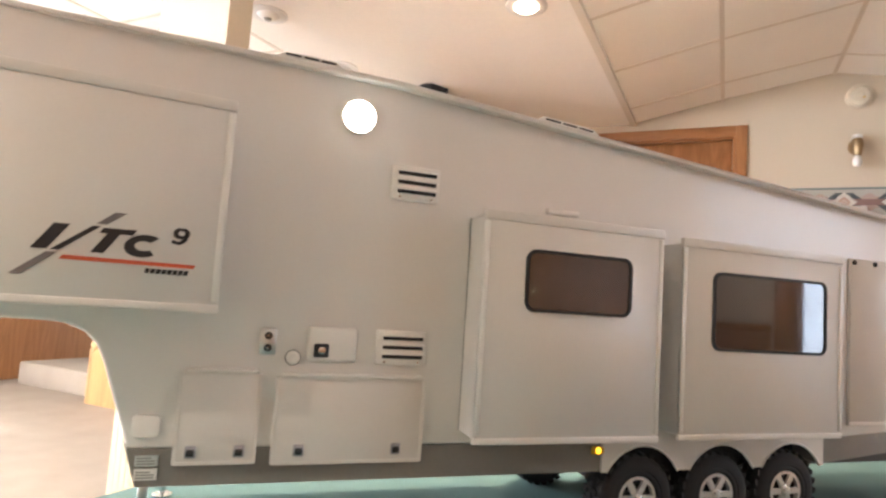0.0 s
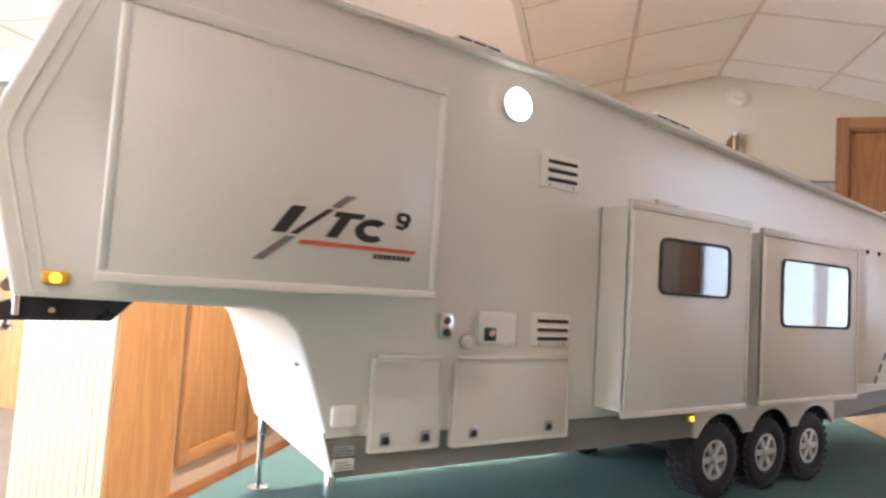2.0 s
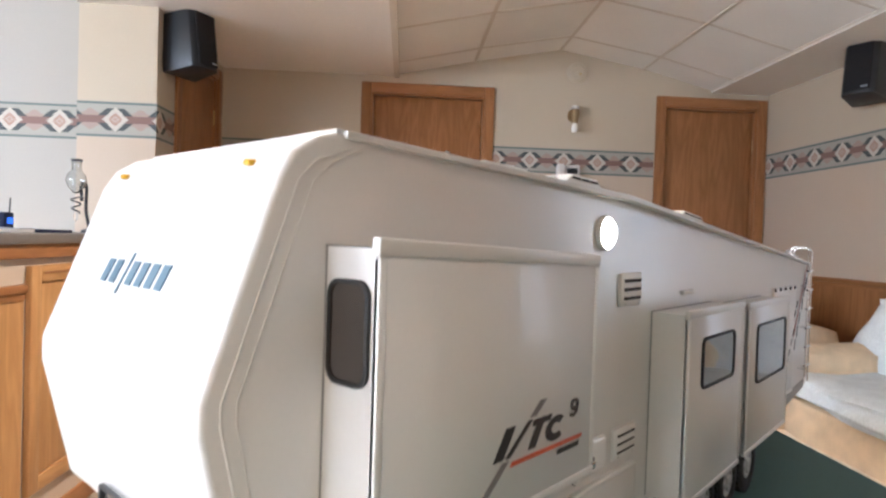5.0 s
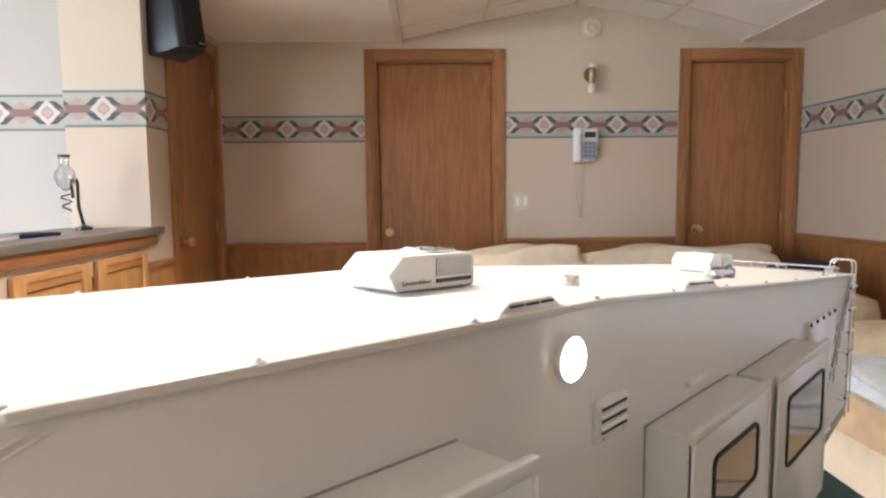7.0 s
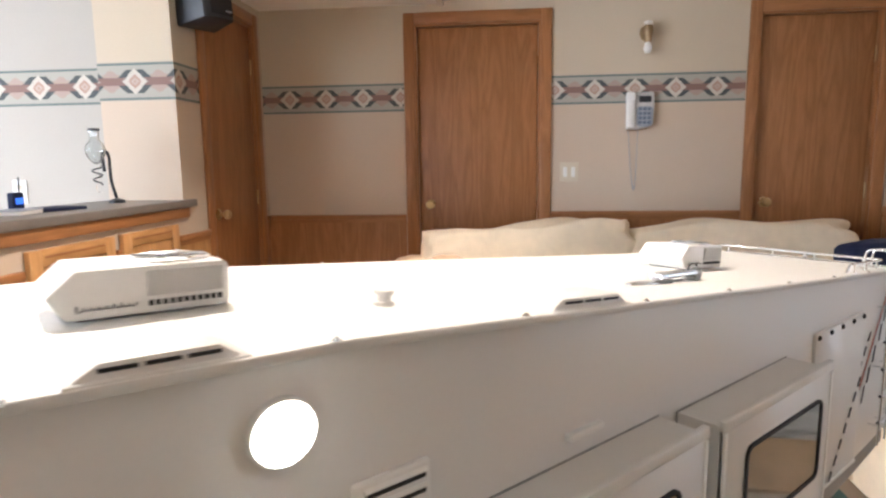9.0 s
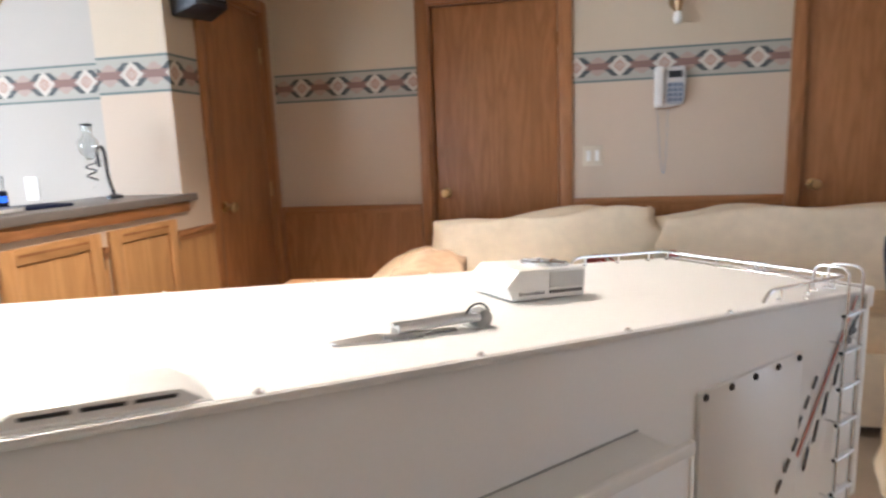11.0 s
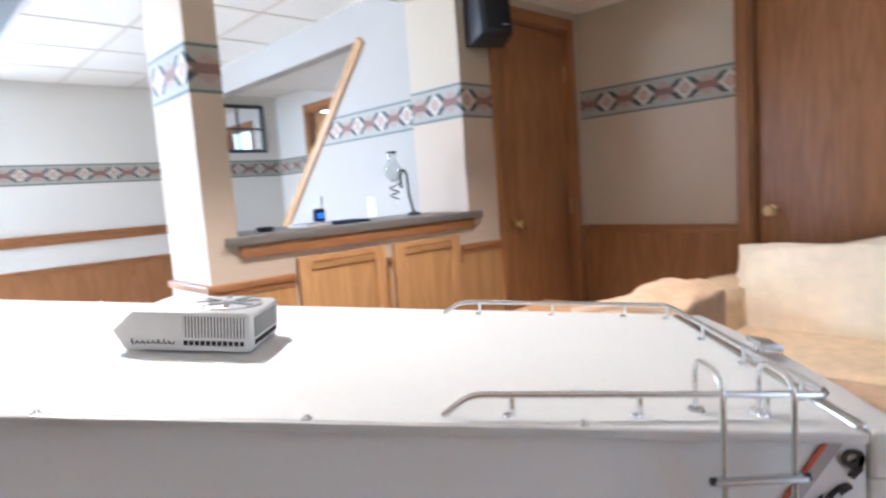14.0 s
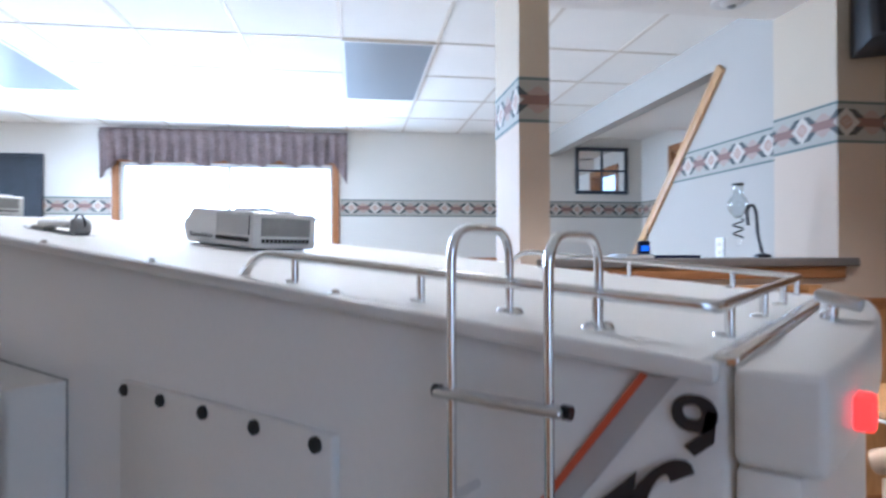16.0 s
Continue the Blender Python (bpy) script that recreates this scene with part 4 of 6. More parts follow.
def vent(x0, x1, z0, z1, slots=3):
    ob = tpart("wall_vent", box(x0, x1, -0.0035, 0.001, z0, z1, 0.0018, 2), WHITE_PLASTIC, "white louvred wall vent")
    h = (z1 - z0) / (slots + 0.8)
    for k in range(slots):
        z = z0 + h * (0.75 + k)
        part("slot", box(x0 + 0.006, x1 - 0.004, -0.0042, -0.003, z, z + h * 0.38), BLACK_SLOT, ob)
        part("louvre", prism([(-0.0052, z + h * 0.40), (-0.0034, z + h * 0.40), (-0.0034, z + h * 0.66)], x0 + 0.005, x1 - 0.003, axis="x"), WHITE_PLASTIC, ob)
    for x in (x0 + 0.008, x1 - 0.008):
        part("screw", lathe([(0.0, -0.0034), (0.0010, -0.0034), (0.0010, -0.0042), (0.0, -0.0043)], 8, "y", (x, 0, z0 + 0.0028)), CHROME, ob)


vent(-0.0015, 0.0445, 1.0035, 1.0355)
vent(-0.0045, 0.0420, 0.8560, 0.8865)


def hatch(x0, x1, z0, z1, latches):
    ob = tpart("hatch", box(x0, x1, -0.0042, 0.001, z0, z1, 0.0012, 2), WHITE_PANEL, "white baggage door with grey latches")
    part("drip_lip", box(x0 + 0.004, x1 - 0.004, -0.0068, 0.0, z1 + 0.0002, z1 + 0.0030, 0.0008, 1), WHITE_PLASTIC, ob)
    w, h, cx, cz = x1 - x0, z1 - z0, (x0 + x1) / 2, (z0 + z1) / 2
    part("rim", ring(rounded(w, h, 0.002, 2, cx, cz), rounded(w - 0.005, h - 0.005, 0.0015, 2, cx, cz), -0.0050, -0.0040), WHITE_PANEL, ob)
    for x in latches:
        latch = part("latch", box(x - 0.0042, x + 0.0042, -0.0060, -0.004, 0.7800, 0.7895, 0.0007, 1), LATCH_GREY, ob, "small grey metal latch")
        part("paddle", box(x - 0.0030, x + 0.0030, -0.0068, -0.006, 0.7815, 0.7868, 0.0005, 1), BLACK_STEEL, latch)


hatch(-0.1600, -0.0975, 0.7745, 0.8465, (-0.147, -0.111))
hatch(-0.0860, 0.0430, 0.7730, 0.8445, (-0.064, 0.019))


def side_fittings():
    ob = tpart("control_box", box(-0.0640, -0.0210, -0.004, 0.001, 0.8565, 0.8870, 0.0035, 3), WHITE_PLASTIC, "white service box with a dark dial")
    part("dial", box(-0.0580, -0.0455, -0.0050, -0.0035, 0.8610, 0.8725, 0.001, 1), BLACK_STEEL, ob)
    part("knob", lathe([(0.0, -0.005), (0.0032, -0.005), (0.0032, -0.0075), (0.0, -0.0080)], 16, "y", (-0.0515, 0, 0.8670)), CHROME, ob)
    part("tab", box(-0.0390, -0.0350, -0.0052, -0.0035, 0.8580, 0.8600), WHITE_PLASTIC, ob)
    ob = tpart("inlet_plate", box(-0.1020, -0.0890, -0.0030, 0.001, 0.8620, 0.8830, 0.001, 1), ALUMINIUM, "two-socket grey inlet plate")
    for z in (0.8775, 0.8675):
        part("socket", lathe([(0.0, -0.003), (0.0032, -0.003), (0.0032, -0.0046), (0.0024, -0.0050), (0.0, -0.0040)], 16, "y", (-0.0955, 0, z)), BLACK_SLOT, ob)
        part("screw", lathe([(0.0, -0.004), (0.0009, -0.004), (0.0009, -0.0053), (0.0, -0.0055)], 10, "y", (-0.0955, 0, z)), CHROME, ob)
    collar = tpart("filler_collar", lathe([(0.0052, -0.001), (0.0066, -0.001), (0.0066, -0.0022), (0.0052, -0.0024)], 24, "y", (-0.0745, 0, 0.8600), cap=False), GREY_MESH, "thin grey collar")
    part("filler_cap", lathe([(0.0, -0.001), (0.0058, -0.001), (0.0058, -0.0030), (0.0044, -0.0034), (0.0040, -0.0050), (0.0, -0.0054)], 24, "y", (-0.0745, 0, 0.8600)), WHITE_PLASTIC, collar, "round white filler cap")
    tpart("access_cover", prism(rounded(0.0200, 0.0170, 0.0040, 5, -0.1805, 0.8040), -0.0030, 0.001, bevel=0.0006), WHITE_PLASTIC)
    for z0, z1, material in ((0.7735, 0.7815, ALUMINIUM), (0.7630, 0.7715, WHITE_PLASTIC)):
        ob = tpart("data_plate", box(-0.1860, -0.1695, -0.0010, 0.0012, z0, z1), material, "small data plate")
        for k in range(3):
            part("text_bar", box(-0.1845, -0.1715 - 0.003 * (k == 2), -0.0014, -0.0008, z0 + 0.0014 + k * 0.0021, z0 + 0.0024 + k * 0.0021), GREY_MESH, ob)
    ob = tpart("scene_light", lathe([(0.0, 0.001), (0.0160, 0.001), (0.0160, -0.0030), (0.0150, -0.0045), (0.0, -0.0046)], 32, "y", (-0.035, 0, 1.0730)), WHITE_PLASTIC, "glowing round white scene light")
    part("lens", lathe([(0.0, -0.0044), (0.0146, -0.0044), (0.0122, -0.0066), (0.0, -0.0076)], 28, "y", (-0.035, 0, 1.0730)), LED_WHITE, ob, "lit white lens")
    for x, z in ((-0.3710, 0.8955), (0.2275, 0.7785)):
        ob = tpart("marker_light", box(x - 0.0072, x + 0.0072, -0.0030, 0.001, z - 0.0040, z + 0.0040, 0.0020, 2), AMBER, "lit amber side marker")
        part("lens", lathe([(0.0, -0.0028), (0.0031, -0.0028), (0.0022, -0.0042), (0.0, -0.0047)], 16, "y", (x, 0, z)), LED_AMBER, ob)
    for x, y, z in ((0.8660, 0.004, 0.822), (0.8722, 0.026, 1.0235)):
        tpart("tail_light", box(x, x + 0.0050, y, y + 0.010, z - 0.004, z + 0.004, 0.0012, 2), LED_RED, "lit red tail light")
    tpart("marker_light", box(-0.3735, -0.3675, 0.031, 0.037, 1.0985, 1.1020, 0.001, 1), AMBER, "small amber clearance light")
    tpart("marker_light", box(-0.3735, -0.3675, 0.199, 0.205, 1.0985, 1.1020, 0.001, 1), AMBER, "small amber clearance light")


side_fittings()


def nose_emblem():
    """Blue slanted bars on the raked upper nose."""
    a, b = Vector((-0.412, 0.0, 0.986)), Vector((-0.3745, 0.0, 1.092))
    up = (b - a).normalized()
    out = Vector((-up.z, 0, up.x))

    def at(y, h, d):
        return a + up * h + Vector((0, y, 0)) + out * d

    def bar(y0, y1, h0, h1, lean, bm):
        fresh = bmesh.new()
        rows = [[fresh.verts.new(at(y, h, d)) for y, h in ((y0, h0), (y1, h0), (y1 - lean, h1), (y0 - lean, h1))] for d in (0.0, 0.0007)]
        fresh.faces.new(rows[0])
        fresh.faces.new(rows[1][::-1])
        for k in range(4):
            fresh.faces.new((rows[0][k], rows[0][(k + 1) % 4], rows[1][(k + 1) % 4], rows[1][k]))
        finish(fresh)
        return join(bm, fresh)

    ob = tpart("nose_emblem", bar(0.1370, 0.1388, 0.040, 0.066, 0.008, None), INK_BLUE, "blue slanted emblem bars on the nose")
    for y in (0.079, 0.093, 0.107, 0.121, 0.146, 0.160):
        part("emblem_bar", bar(y, y + 0.0085, 0.046, 0.061, 0.004, None), INK_BLUE, ob)


nose_emblem()


# ---- running gear ----
def wheel(x, y, face):
    """A tyre with block tread on a six-spoke rim; face is the sign of the outer side along y."""
    r, w = 0.0455, 0.033
    ob = tpart("wheel", lathe([(0.004, -w * 0.10), (0.0196, -w * 0.12), (0.0216, -w * 0.46), (0.0230, -w * 0.44), (0.0230, w * 0.44), (0.0216, w * 0.46), (0.0196, w * 0.12), (0.004, w * 0.10)], 28, "y", (x, y, Z_TABLE + r)), ALUMINIUM, "black treaded tyre on a six-spoke alloy rim")
    prof = [(0.0222, -w * 0.46), (0.0256, -w * 0.52), (0.0285, -w * 0.50), (0.0292, -w * 0.53), (0.0345, -w * 0.54), (0.0410, -w * 0.47), (0.0434, -w * 0.38), (0.0436, 0.0), (0.0434, w * 0.38), (0.0410, w * 0.47), (0.0345, w * 0.54), (0.0292, w * 0.53), (0.0285, w * 0.50), (0.0256, w * 0.52), (0.0222, w * 0.46)]
    bm = lathe(prof, 36, "y", (x, y, Z_TABLE + r), cap=False)
    part("tyre", bm, RUBBER, ob)
    bm = bmesh.new()
    for row, yy in enumerate((-w * 0.36, -w * 0.12, w * 0.12, w * 0.36)):
        for k in range(26):
            q = 2 * math.pi * (k + 0.5 * (row % 2)) / 26
            m = Matrix.Translation((x, y + yy, Z_TABLE + r)) @ Matrix.Rotation(q, 4, "Y") @ Matrix.Translation((0.0440, 0, 0)) @ Matrix.Rotation(0.25 * (-1) ** row, 4, "X")
            made = bmesh.ops.create_cube(bm, size=1.0, matrix=m @ Matrix.Diagonal((0.003, w * 0.20, 0.0062, 1)))
    tagged(part("tread", bm, RUBBER, ob), kind="stuff")
    fy = y + face * w * 0.40
    bm = lathe([(0.0, 0.0), (0.0062, 0.0), (0.0062, face * 0.0030), (0.0040, face * 0.0048), (0.0, face * 0.0050)], 20, "y", (x, fy, Z_TABLE + r))
    for k in range(6):
        m = Matrix.Translation((x, fy, Z_TABLE + r)) @ Matrix.Rotation(math.pi * k / 3, 4, "Y") @ Matrix.Translation((0.0130, face * 0.0004, 0))
        bmesh.ops.create_cube(bm, size=1.0, matrix=m @ Matrix.Diagonal((0.0170, 0.0030, 0.0062, 1)))
    part("spokes", bm, RIM_SILVER, ob)
    part("rim_dish", lathe([(0.0, 0.0), (0.0200, 0.0), (0.0200, face * 0.0004), (0.0, face * 0.0004)], 24, "y", (x, fy - face * 0.004, Z_TABLE + r)), BLACK_STEEL, ob)
    part("rim_lip", ring([(p[0] + x, p[1] + Z_TABLE + r) for p in [(0.0229 * math.cos(q), 0.0229 * math.sin(q)) for q in (2 * math.pi * j / 32 for j in range(32))]],
                         [(p[0] + x, p[1] + Z_TABLE + r) for p in [(0.0192 * math.cos(q), 0.0192 * math.sin(q)) for q in (2 * math.pi * j / 32 for j in range(32))]], fy - face * 0.002, fy + face * 0.0022), RIM_SILVER, ob)
    for k in range(6):
        q = math.pi * (k + 0.5) / 3
        part("lug_nut", lathe([(0.0, 0.0), (0.0009, 0.0), (0.0009, face * 0.0022), (0.0, face * 0.0024)], 6, "y", (x + 0.0045 * math.cos(q), fy + face * 0.0026, Z_TABLE + r + 0.0045 * math.sin(q))), CHROME, ob)


AXLES = (0.2810, 0.3825, 0.4810)
for ax in AXLES:
    wheel(ax, 0.0195, -1)
    wheel(ax, WIDTH - 0.0195, 1)
    tpart("axle", tube([(ax, 0.04, Z_TABLE + 0.0455), (ax, WIDTH - 0.04, Z_TABLE + 0.0455)], 0.005, 10), BLACK_STEEL)


def fender(y0, y1, name="fender"):
    """A flat apron over three wheels, cut out in round arches with short flats between."""
    top, foot, zc = 0.7975, 0.7570, Z_TABLE + 0.0455

    def arch(ax, lift=0.0):
        return [(ax + (0.0515 + lift) * math.cos(q), zc + (0.0550 + lift) * math.sin(q)) for q in (radians(147.6 - 11.52 * j) for j in range(11))]

    out = [(0.5300, top), (0.2325, top), (0.2325, foot)] + [p for ax in AXLES for p in arch(ax)] + [(0.5300, foot)]
    ob = tpart(name, prism(out, y0, y1), WHITE_PANEL, "white scalloped triple fender")
    for ax in AXLES:
        part("arch_trim", tube([(x, y0 if y0 < 0.1 else y1, z) for x, z in arch(ax)], 0.0014, 6), WHITE_PLASTIC, ob, "thin white arch lip")


fender(-0.0022, 0.0012)
fender(WIDTH - 0.0012, WIDTH + 0.0022)

for y in (0.018, 0.218):
    leg = tpart("landing_leg", box(-0.1835, -0.1765, y - 0.0040, y + 0.0040, 0.738, 0.757, 0.001, 1), ALUMINIUM, "slender bright landing leg")
    part("strut", tube([(-0.180, y, Z_TABLE + 0.003), (-0.180, y, 0.740)], 0.0033, 12), CHROME, leg)
    part("foot", lathe([(0.0, Z_TABLE), (0.0105, Z_TABLE), (0.0105, Z_TABLE + 0.0025), (0.0045, Z_TABLE + 0.0050), (0.0, Z_TABLE + 0.005)], 20, "z", (-0.180, y, 0)), CHROME, leg)


def hitch():
    mid = WIDTH / 2
    out = [(-0.315, 0.8840), (-0.378, 0.8870), (-0.4235, 0.8668), (-0.4255, 0.8645), (-0.4250, 0.8622), (-0.409, 0.8615), (-0.335, 0.8625)]
    ob = tpart("hitch_box", prism(out, mid - 0.018, mid + 0.018, bevel=0.002), BLACK_STEEL, "black steel gooseneck hitch box")
    part("king_pin", lathe([(0.0, 0.8535), (0.0056, 0.8535), (0.0056, 0.8560), (0.0036, 0.8570), (0.0036, 0.862), (0.0, 0.860)], 18, "z", (-0.403, mid, 0)), CHROME, ob)
    for y in (mid - 0.019, mid + 0.019):
        part("bolt", lathe([(0.0, -0.0012), (0.0024, -0.0012), (0.0024, 0.0012), (0.0, 0.0012)], 6, "y", (-0.374, y, 0.8700)), CHROME, ob)
    part("release_arm", tube([(-0.4015, mid - 0.024, 0.8870), (-0.4015, mid - 0.006, 0.8870)], 0.0046, 14), CHROME, ob)
    part("release_post", tube([(-0.396, mid - 0.0195, 0.866), (-0.396, mid - 0.0195, 0.886)], 0.0026, 10), CHROME, ob)
    # bright plate on the lower nose
    plate = tpart("nose_plate", prism([(mid - 0.024, 0.889), (mid + 0.030, 0.889), (mid + 0.030, 0.903), (mid - 0.024, 0.903)], -0.4005, -0.3945, axis="x", bevel=0.0015), CHROME, "bright plate on the lower nose")
    part("plate_edge", ring(rounded(0.056, 0.0165, 0.003, 4, mid + 0.003, 0.896), rounded(0.051, 0.0115, 0.002, 4, mid + 0.003, 0.896), -0.4020, -0.3995, axis="x"), BLACK_STEEL, plate)
    tpart("bulkhead_bolt", lathe([(0.0, -0.2110), (0.0022, -0.2110), (0.0018, -0.2135), (0.0, -0.2140)], 8, "x", (0, 0.022, 0.840)), CHROME)


hitch()


# ---- on the roof ----
def on_roof(x, y, lift=0.0):
    return OFF @ Matrix.Translation((x, y, roof_z(x) + 0.0012 + lift)) @ Matrix.Rotation(math.atan(0.0299 if x < 0 else 0.0850), 4, "Y")


def air_conditioner(x, y):
    """A rooftop unit: blunt wedge nose towards -x, louvres on three sides, a round fan grille on top."""
    m = on_roof(x, y, -0.0012)
    l, w = 0.0870, 0.0530
    side = [(0.0, 0.0148), (0.0078, 0.0026), (l - 0.001, 0.0026), (l, 0.0060), (l, 0.0250), (l - 0.003, 0.0272), (0.0130, 0.0272)]
    ob = part("air_conditioner", prism(side, 0.0, w, bevel=0.0013, seg=2), WHITE_PLASTIC, trailer, "white rooftop air conditioner with louvred grilles", m)
    part("base_gasket", box(0.014, l - 0.006, 0.006, w - 0.006, 0.0004, 0.0035), BLACK_STEEL, ob)
    for face in (-0.0004, w + 0.0004):
        part("grille_back", box(0.0450, 0.0830, face - 0.0003, face + 0.0003, 0.0115, 0.0245), DARK_MESH, ob)
        for k in range(19):
            xx = 0.0453 + k * 0.0020
            part("louvre", box(xx, xx + 0.0010, face - 0.0007, face + 0.0007, 0.0112, 0.0248), WHITE_PLASTIC, ob)
        for k in range(11):
            xx = 0.0452 + k * 0.0035
            part("hole", box(xx, xx + 0.0023, face - 0.0003, face + 0.0003, 0.0066, 0.0094), BLACK_SLOT, ob)
        line = [(0.0120 + 0.0010 * j + 0.0008 * math.cos(j * 1.9), face, 0.0080 + (0.0010 + 0.0012 * (j in (1, 2, 17, 18, 21))) * math.sin(j * 1.9)) for j in range(29)]
        part("script_line", tube(line, 0.00035, 5), INK_BLACK, ob, "thin dark flourish")
    part("end_grille", box(l - 0.0003, l + 0.0004, 0.006, w - 0.006, 0.0110, 0.0235), GREY_MESH, ob)
    for k in range(12):
        yy = 0.0066 + k * 0.0034
        part("hole", box(l - 0.0002, l + 0.0005, yy, yy + 0.0023, 0.0064, 0.0092), BLACK_SLOT, ob)
    fx, fy = 0.0630, w / 2
    fan = part("fan_grille", lathe([(0.0, 0.0268), (0.0212, 0.0268), (0.0212, 0.0284), (0.0200, 0.0289), (0.0, 0.0280)], 32, "z", (fx, fy, 0)), ALUMINIUM, ob, "round bright fan grille")
    for k in range(8):
        m2 = Matrix.Translation((fx, fy, 0.0290)) @ Matrix.Rotation(math.pi * k / 4 + 0.3, 4, "Z") @ Matrix.Translation((0.0105, 0, 0))
        fresh = bmesh.new()
        bmesh.ops.create_cube(fresh, size=1.0, matrix=m2 @ Matrix.Diagonal((0.019, 0.0034, 0.0010, 1)))
        part("fan_rib", fresh, GREY_MESH if k % 2 else CHROME, fan)
    part("hub", lathe([(0.0, 0.0280), (0.0042, 0.0280), (0.0042, 0.0302), (0.0, 0.0306)], 16, "z", (fx, fy, 0)), ALUMINIUM, fan)


air_conditioner(-0.1085, 0.0930)
air_conditioner(0.4575, 0.0925)


def roof_vent(x, length):
    """A low refrigerator vent: sloped ends, three slots towards the near side."""
    m = on_roof(x, -0.0045, -0.0004)
    l, w, h = length, 0.032, 0.0074
    bm = prism([(0.0, 0.0), (l, 0.0), (l, 0.0015), (l - 0.009, h), (0.009, h), (0.0, 0.0015)], 0.0, w, bevel=0.0012, seg=2)
    ob = part("roof_vent", bm, WHITE_PLASTIC, trailer, "low white roof vent with three dark slots", m)
    for a, b in ((0.14, 0.36), (0.40, 0.61), (0.65, 0.86)):
        part("slot", box(l * a, l * b, -0.0006, 0.0006, 0.0038, 0.0054), BLACK_SLOT, ob)
    part("flange", box(-0.003, l + 0.003, -0.002, w + 0.003, -0.0006, 0.0012, 0.0004, 1), WHITE_PLASTIC, ob)


roof_vent(-0.1110, 0.0600)
roof_vent(0.1390, 0.0750)
part("pipe_vent", lathe([(0.0, 0.0), (0.0068, 0.0), (0.0060, 0.0020), (0.0042, 0.0026), (0.0042, 0.0062), (0.0060, 0.0066), (0.0060, 0.0090), (0.0, 0.0098)], 20), WHITE_PLASTIC, trailer, "small capped vent pipe", on_roof(0.0555, 0.055))


def antenna():
    """A folded television antenna: a flat wing, two arms and a round head."""
    m = on_roof(0.2925, 0.047, -0.0012) @ Matrix.Diagonal((0.93, 1.0, 0.86, 1.0))
    ob = part("antenna", box(0.0430, 0.0540, -0.0045, 0.0045, 0.0, 0.0080, 0.0015), GREY_MESH, trailer, "folded grey television antenna", m)
    for y in (-0.0035, 0.0035):
        part("arm", tube([(0.0440, y, 0.0080), (0.1090, y, 0.0100)], 0.0031, 10), ALUMINIUM, ob)
    part("wing", prism([(0.0, -0.0030), (0.034, -0.0085), (0.0430, -0.0060), (0.0430, 0.0060), (0.034, 0.0085), (0.0, 0.0030)], 0.0010, 0.0032, axis="z", bevel=0.0006), ALUMINIUM, ob)
    part("base_bar", box(0.0330, 0.0620, -0.0075, -0.0035, 0.0004, 0.0058, 0.0012, 2), GREY_MESH, ob, "grey base bar")
    part("lower_arm", box(0.043, 0.092, -0.0022, 0.0022, 0.0008, 0.0030, 0.0006, 1), GREY_MESH, ob)
    head = part("head", lathe([(0.0, -0.005), (0.0070, -0.005), (0.0078, -0.003), (0.0078, 0.003), (0.0070, 0.005), (0.0, 0.005)], 24, "y", (0.1130, 0, 0.0082)), GREY_MESH, ob)
    part("crank_ring", tube([(0.1110 + 0.0105 * math.cos(q), 0.0, 0.0088 + 0.0105 * math.sin(q)) for q in (radians(15 * j) for j in range(0, 13))], 0.0009, 6), BLACK_STEEL, head)
    part("foot", box(0.103, 0.1230, -0.009, 0.009, 0.0, 0.0014, 0.0005, 1), GREY_MESH, ob)


antenna()

for k in range(9):
    x = -0.2545 + 0.1226 * k
    for y in (0.0045 - overhang(x), WIDTH - 0.0045 + overhang(x)):
        stud = part("roof_clip", lathe([(0.0, 0.0), (0.0036, 0.0), (0.0030, 0.0011), (0.0016, 0.0014), (0.0012, 0.0026), (0.0, 0.0028)], 12), CHROME if y < 0.1 else WHITE_PLASTIC, trailer, "", on_roof(x, y, -0.0012))


def roof_rail():
    """Luggage rail round the rear of the roof, on short posts."""
    h = 0.0112

    def at(x, y, lift):
        return (x, y, roof_z(x) + lift)

    line = [at(0.6645, 0.0030, 0.001), at(0.6765, 0.0032, h), at(0.8450, 0.0160, h), at(0.8395, 0.2300, h), at(0.672, 0.2255, h), at(0.657, 0.2255, 0.001)]
    ob = tpart("roof_rail", tube(bend(line, 0.007), 0.0017, 10), CHROME, "bright tubular roof rail on short posts")
    for x, y in ((0.696, 0.0047), (0.7550, 0.0092), (0.8145, 0.0137), (0.8436, 0.0375), (0.8425, 0.0985), (0.8410, 0.1570), (0.8385, 0.2240), (0.8060, 0.2291), (0.7465, 0.2275), (0.6870, 0.2259)):
        post = part("post", tube([at(x, y, 0.0005), at(x, y, h)], 0.0015, 8), CHROME, ob)
        part("post_foot", lathe([(0.0, 0.0), (0.0027, 0.0), (0.0023, 0.0011), (0.0, 0.0013)], 12, "z", at(x - 0.002, y, 0.001)), CHROME, post)


roof_rail()


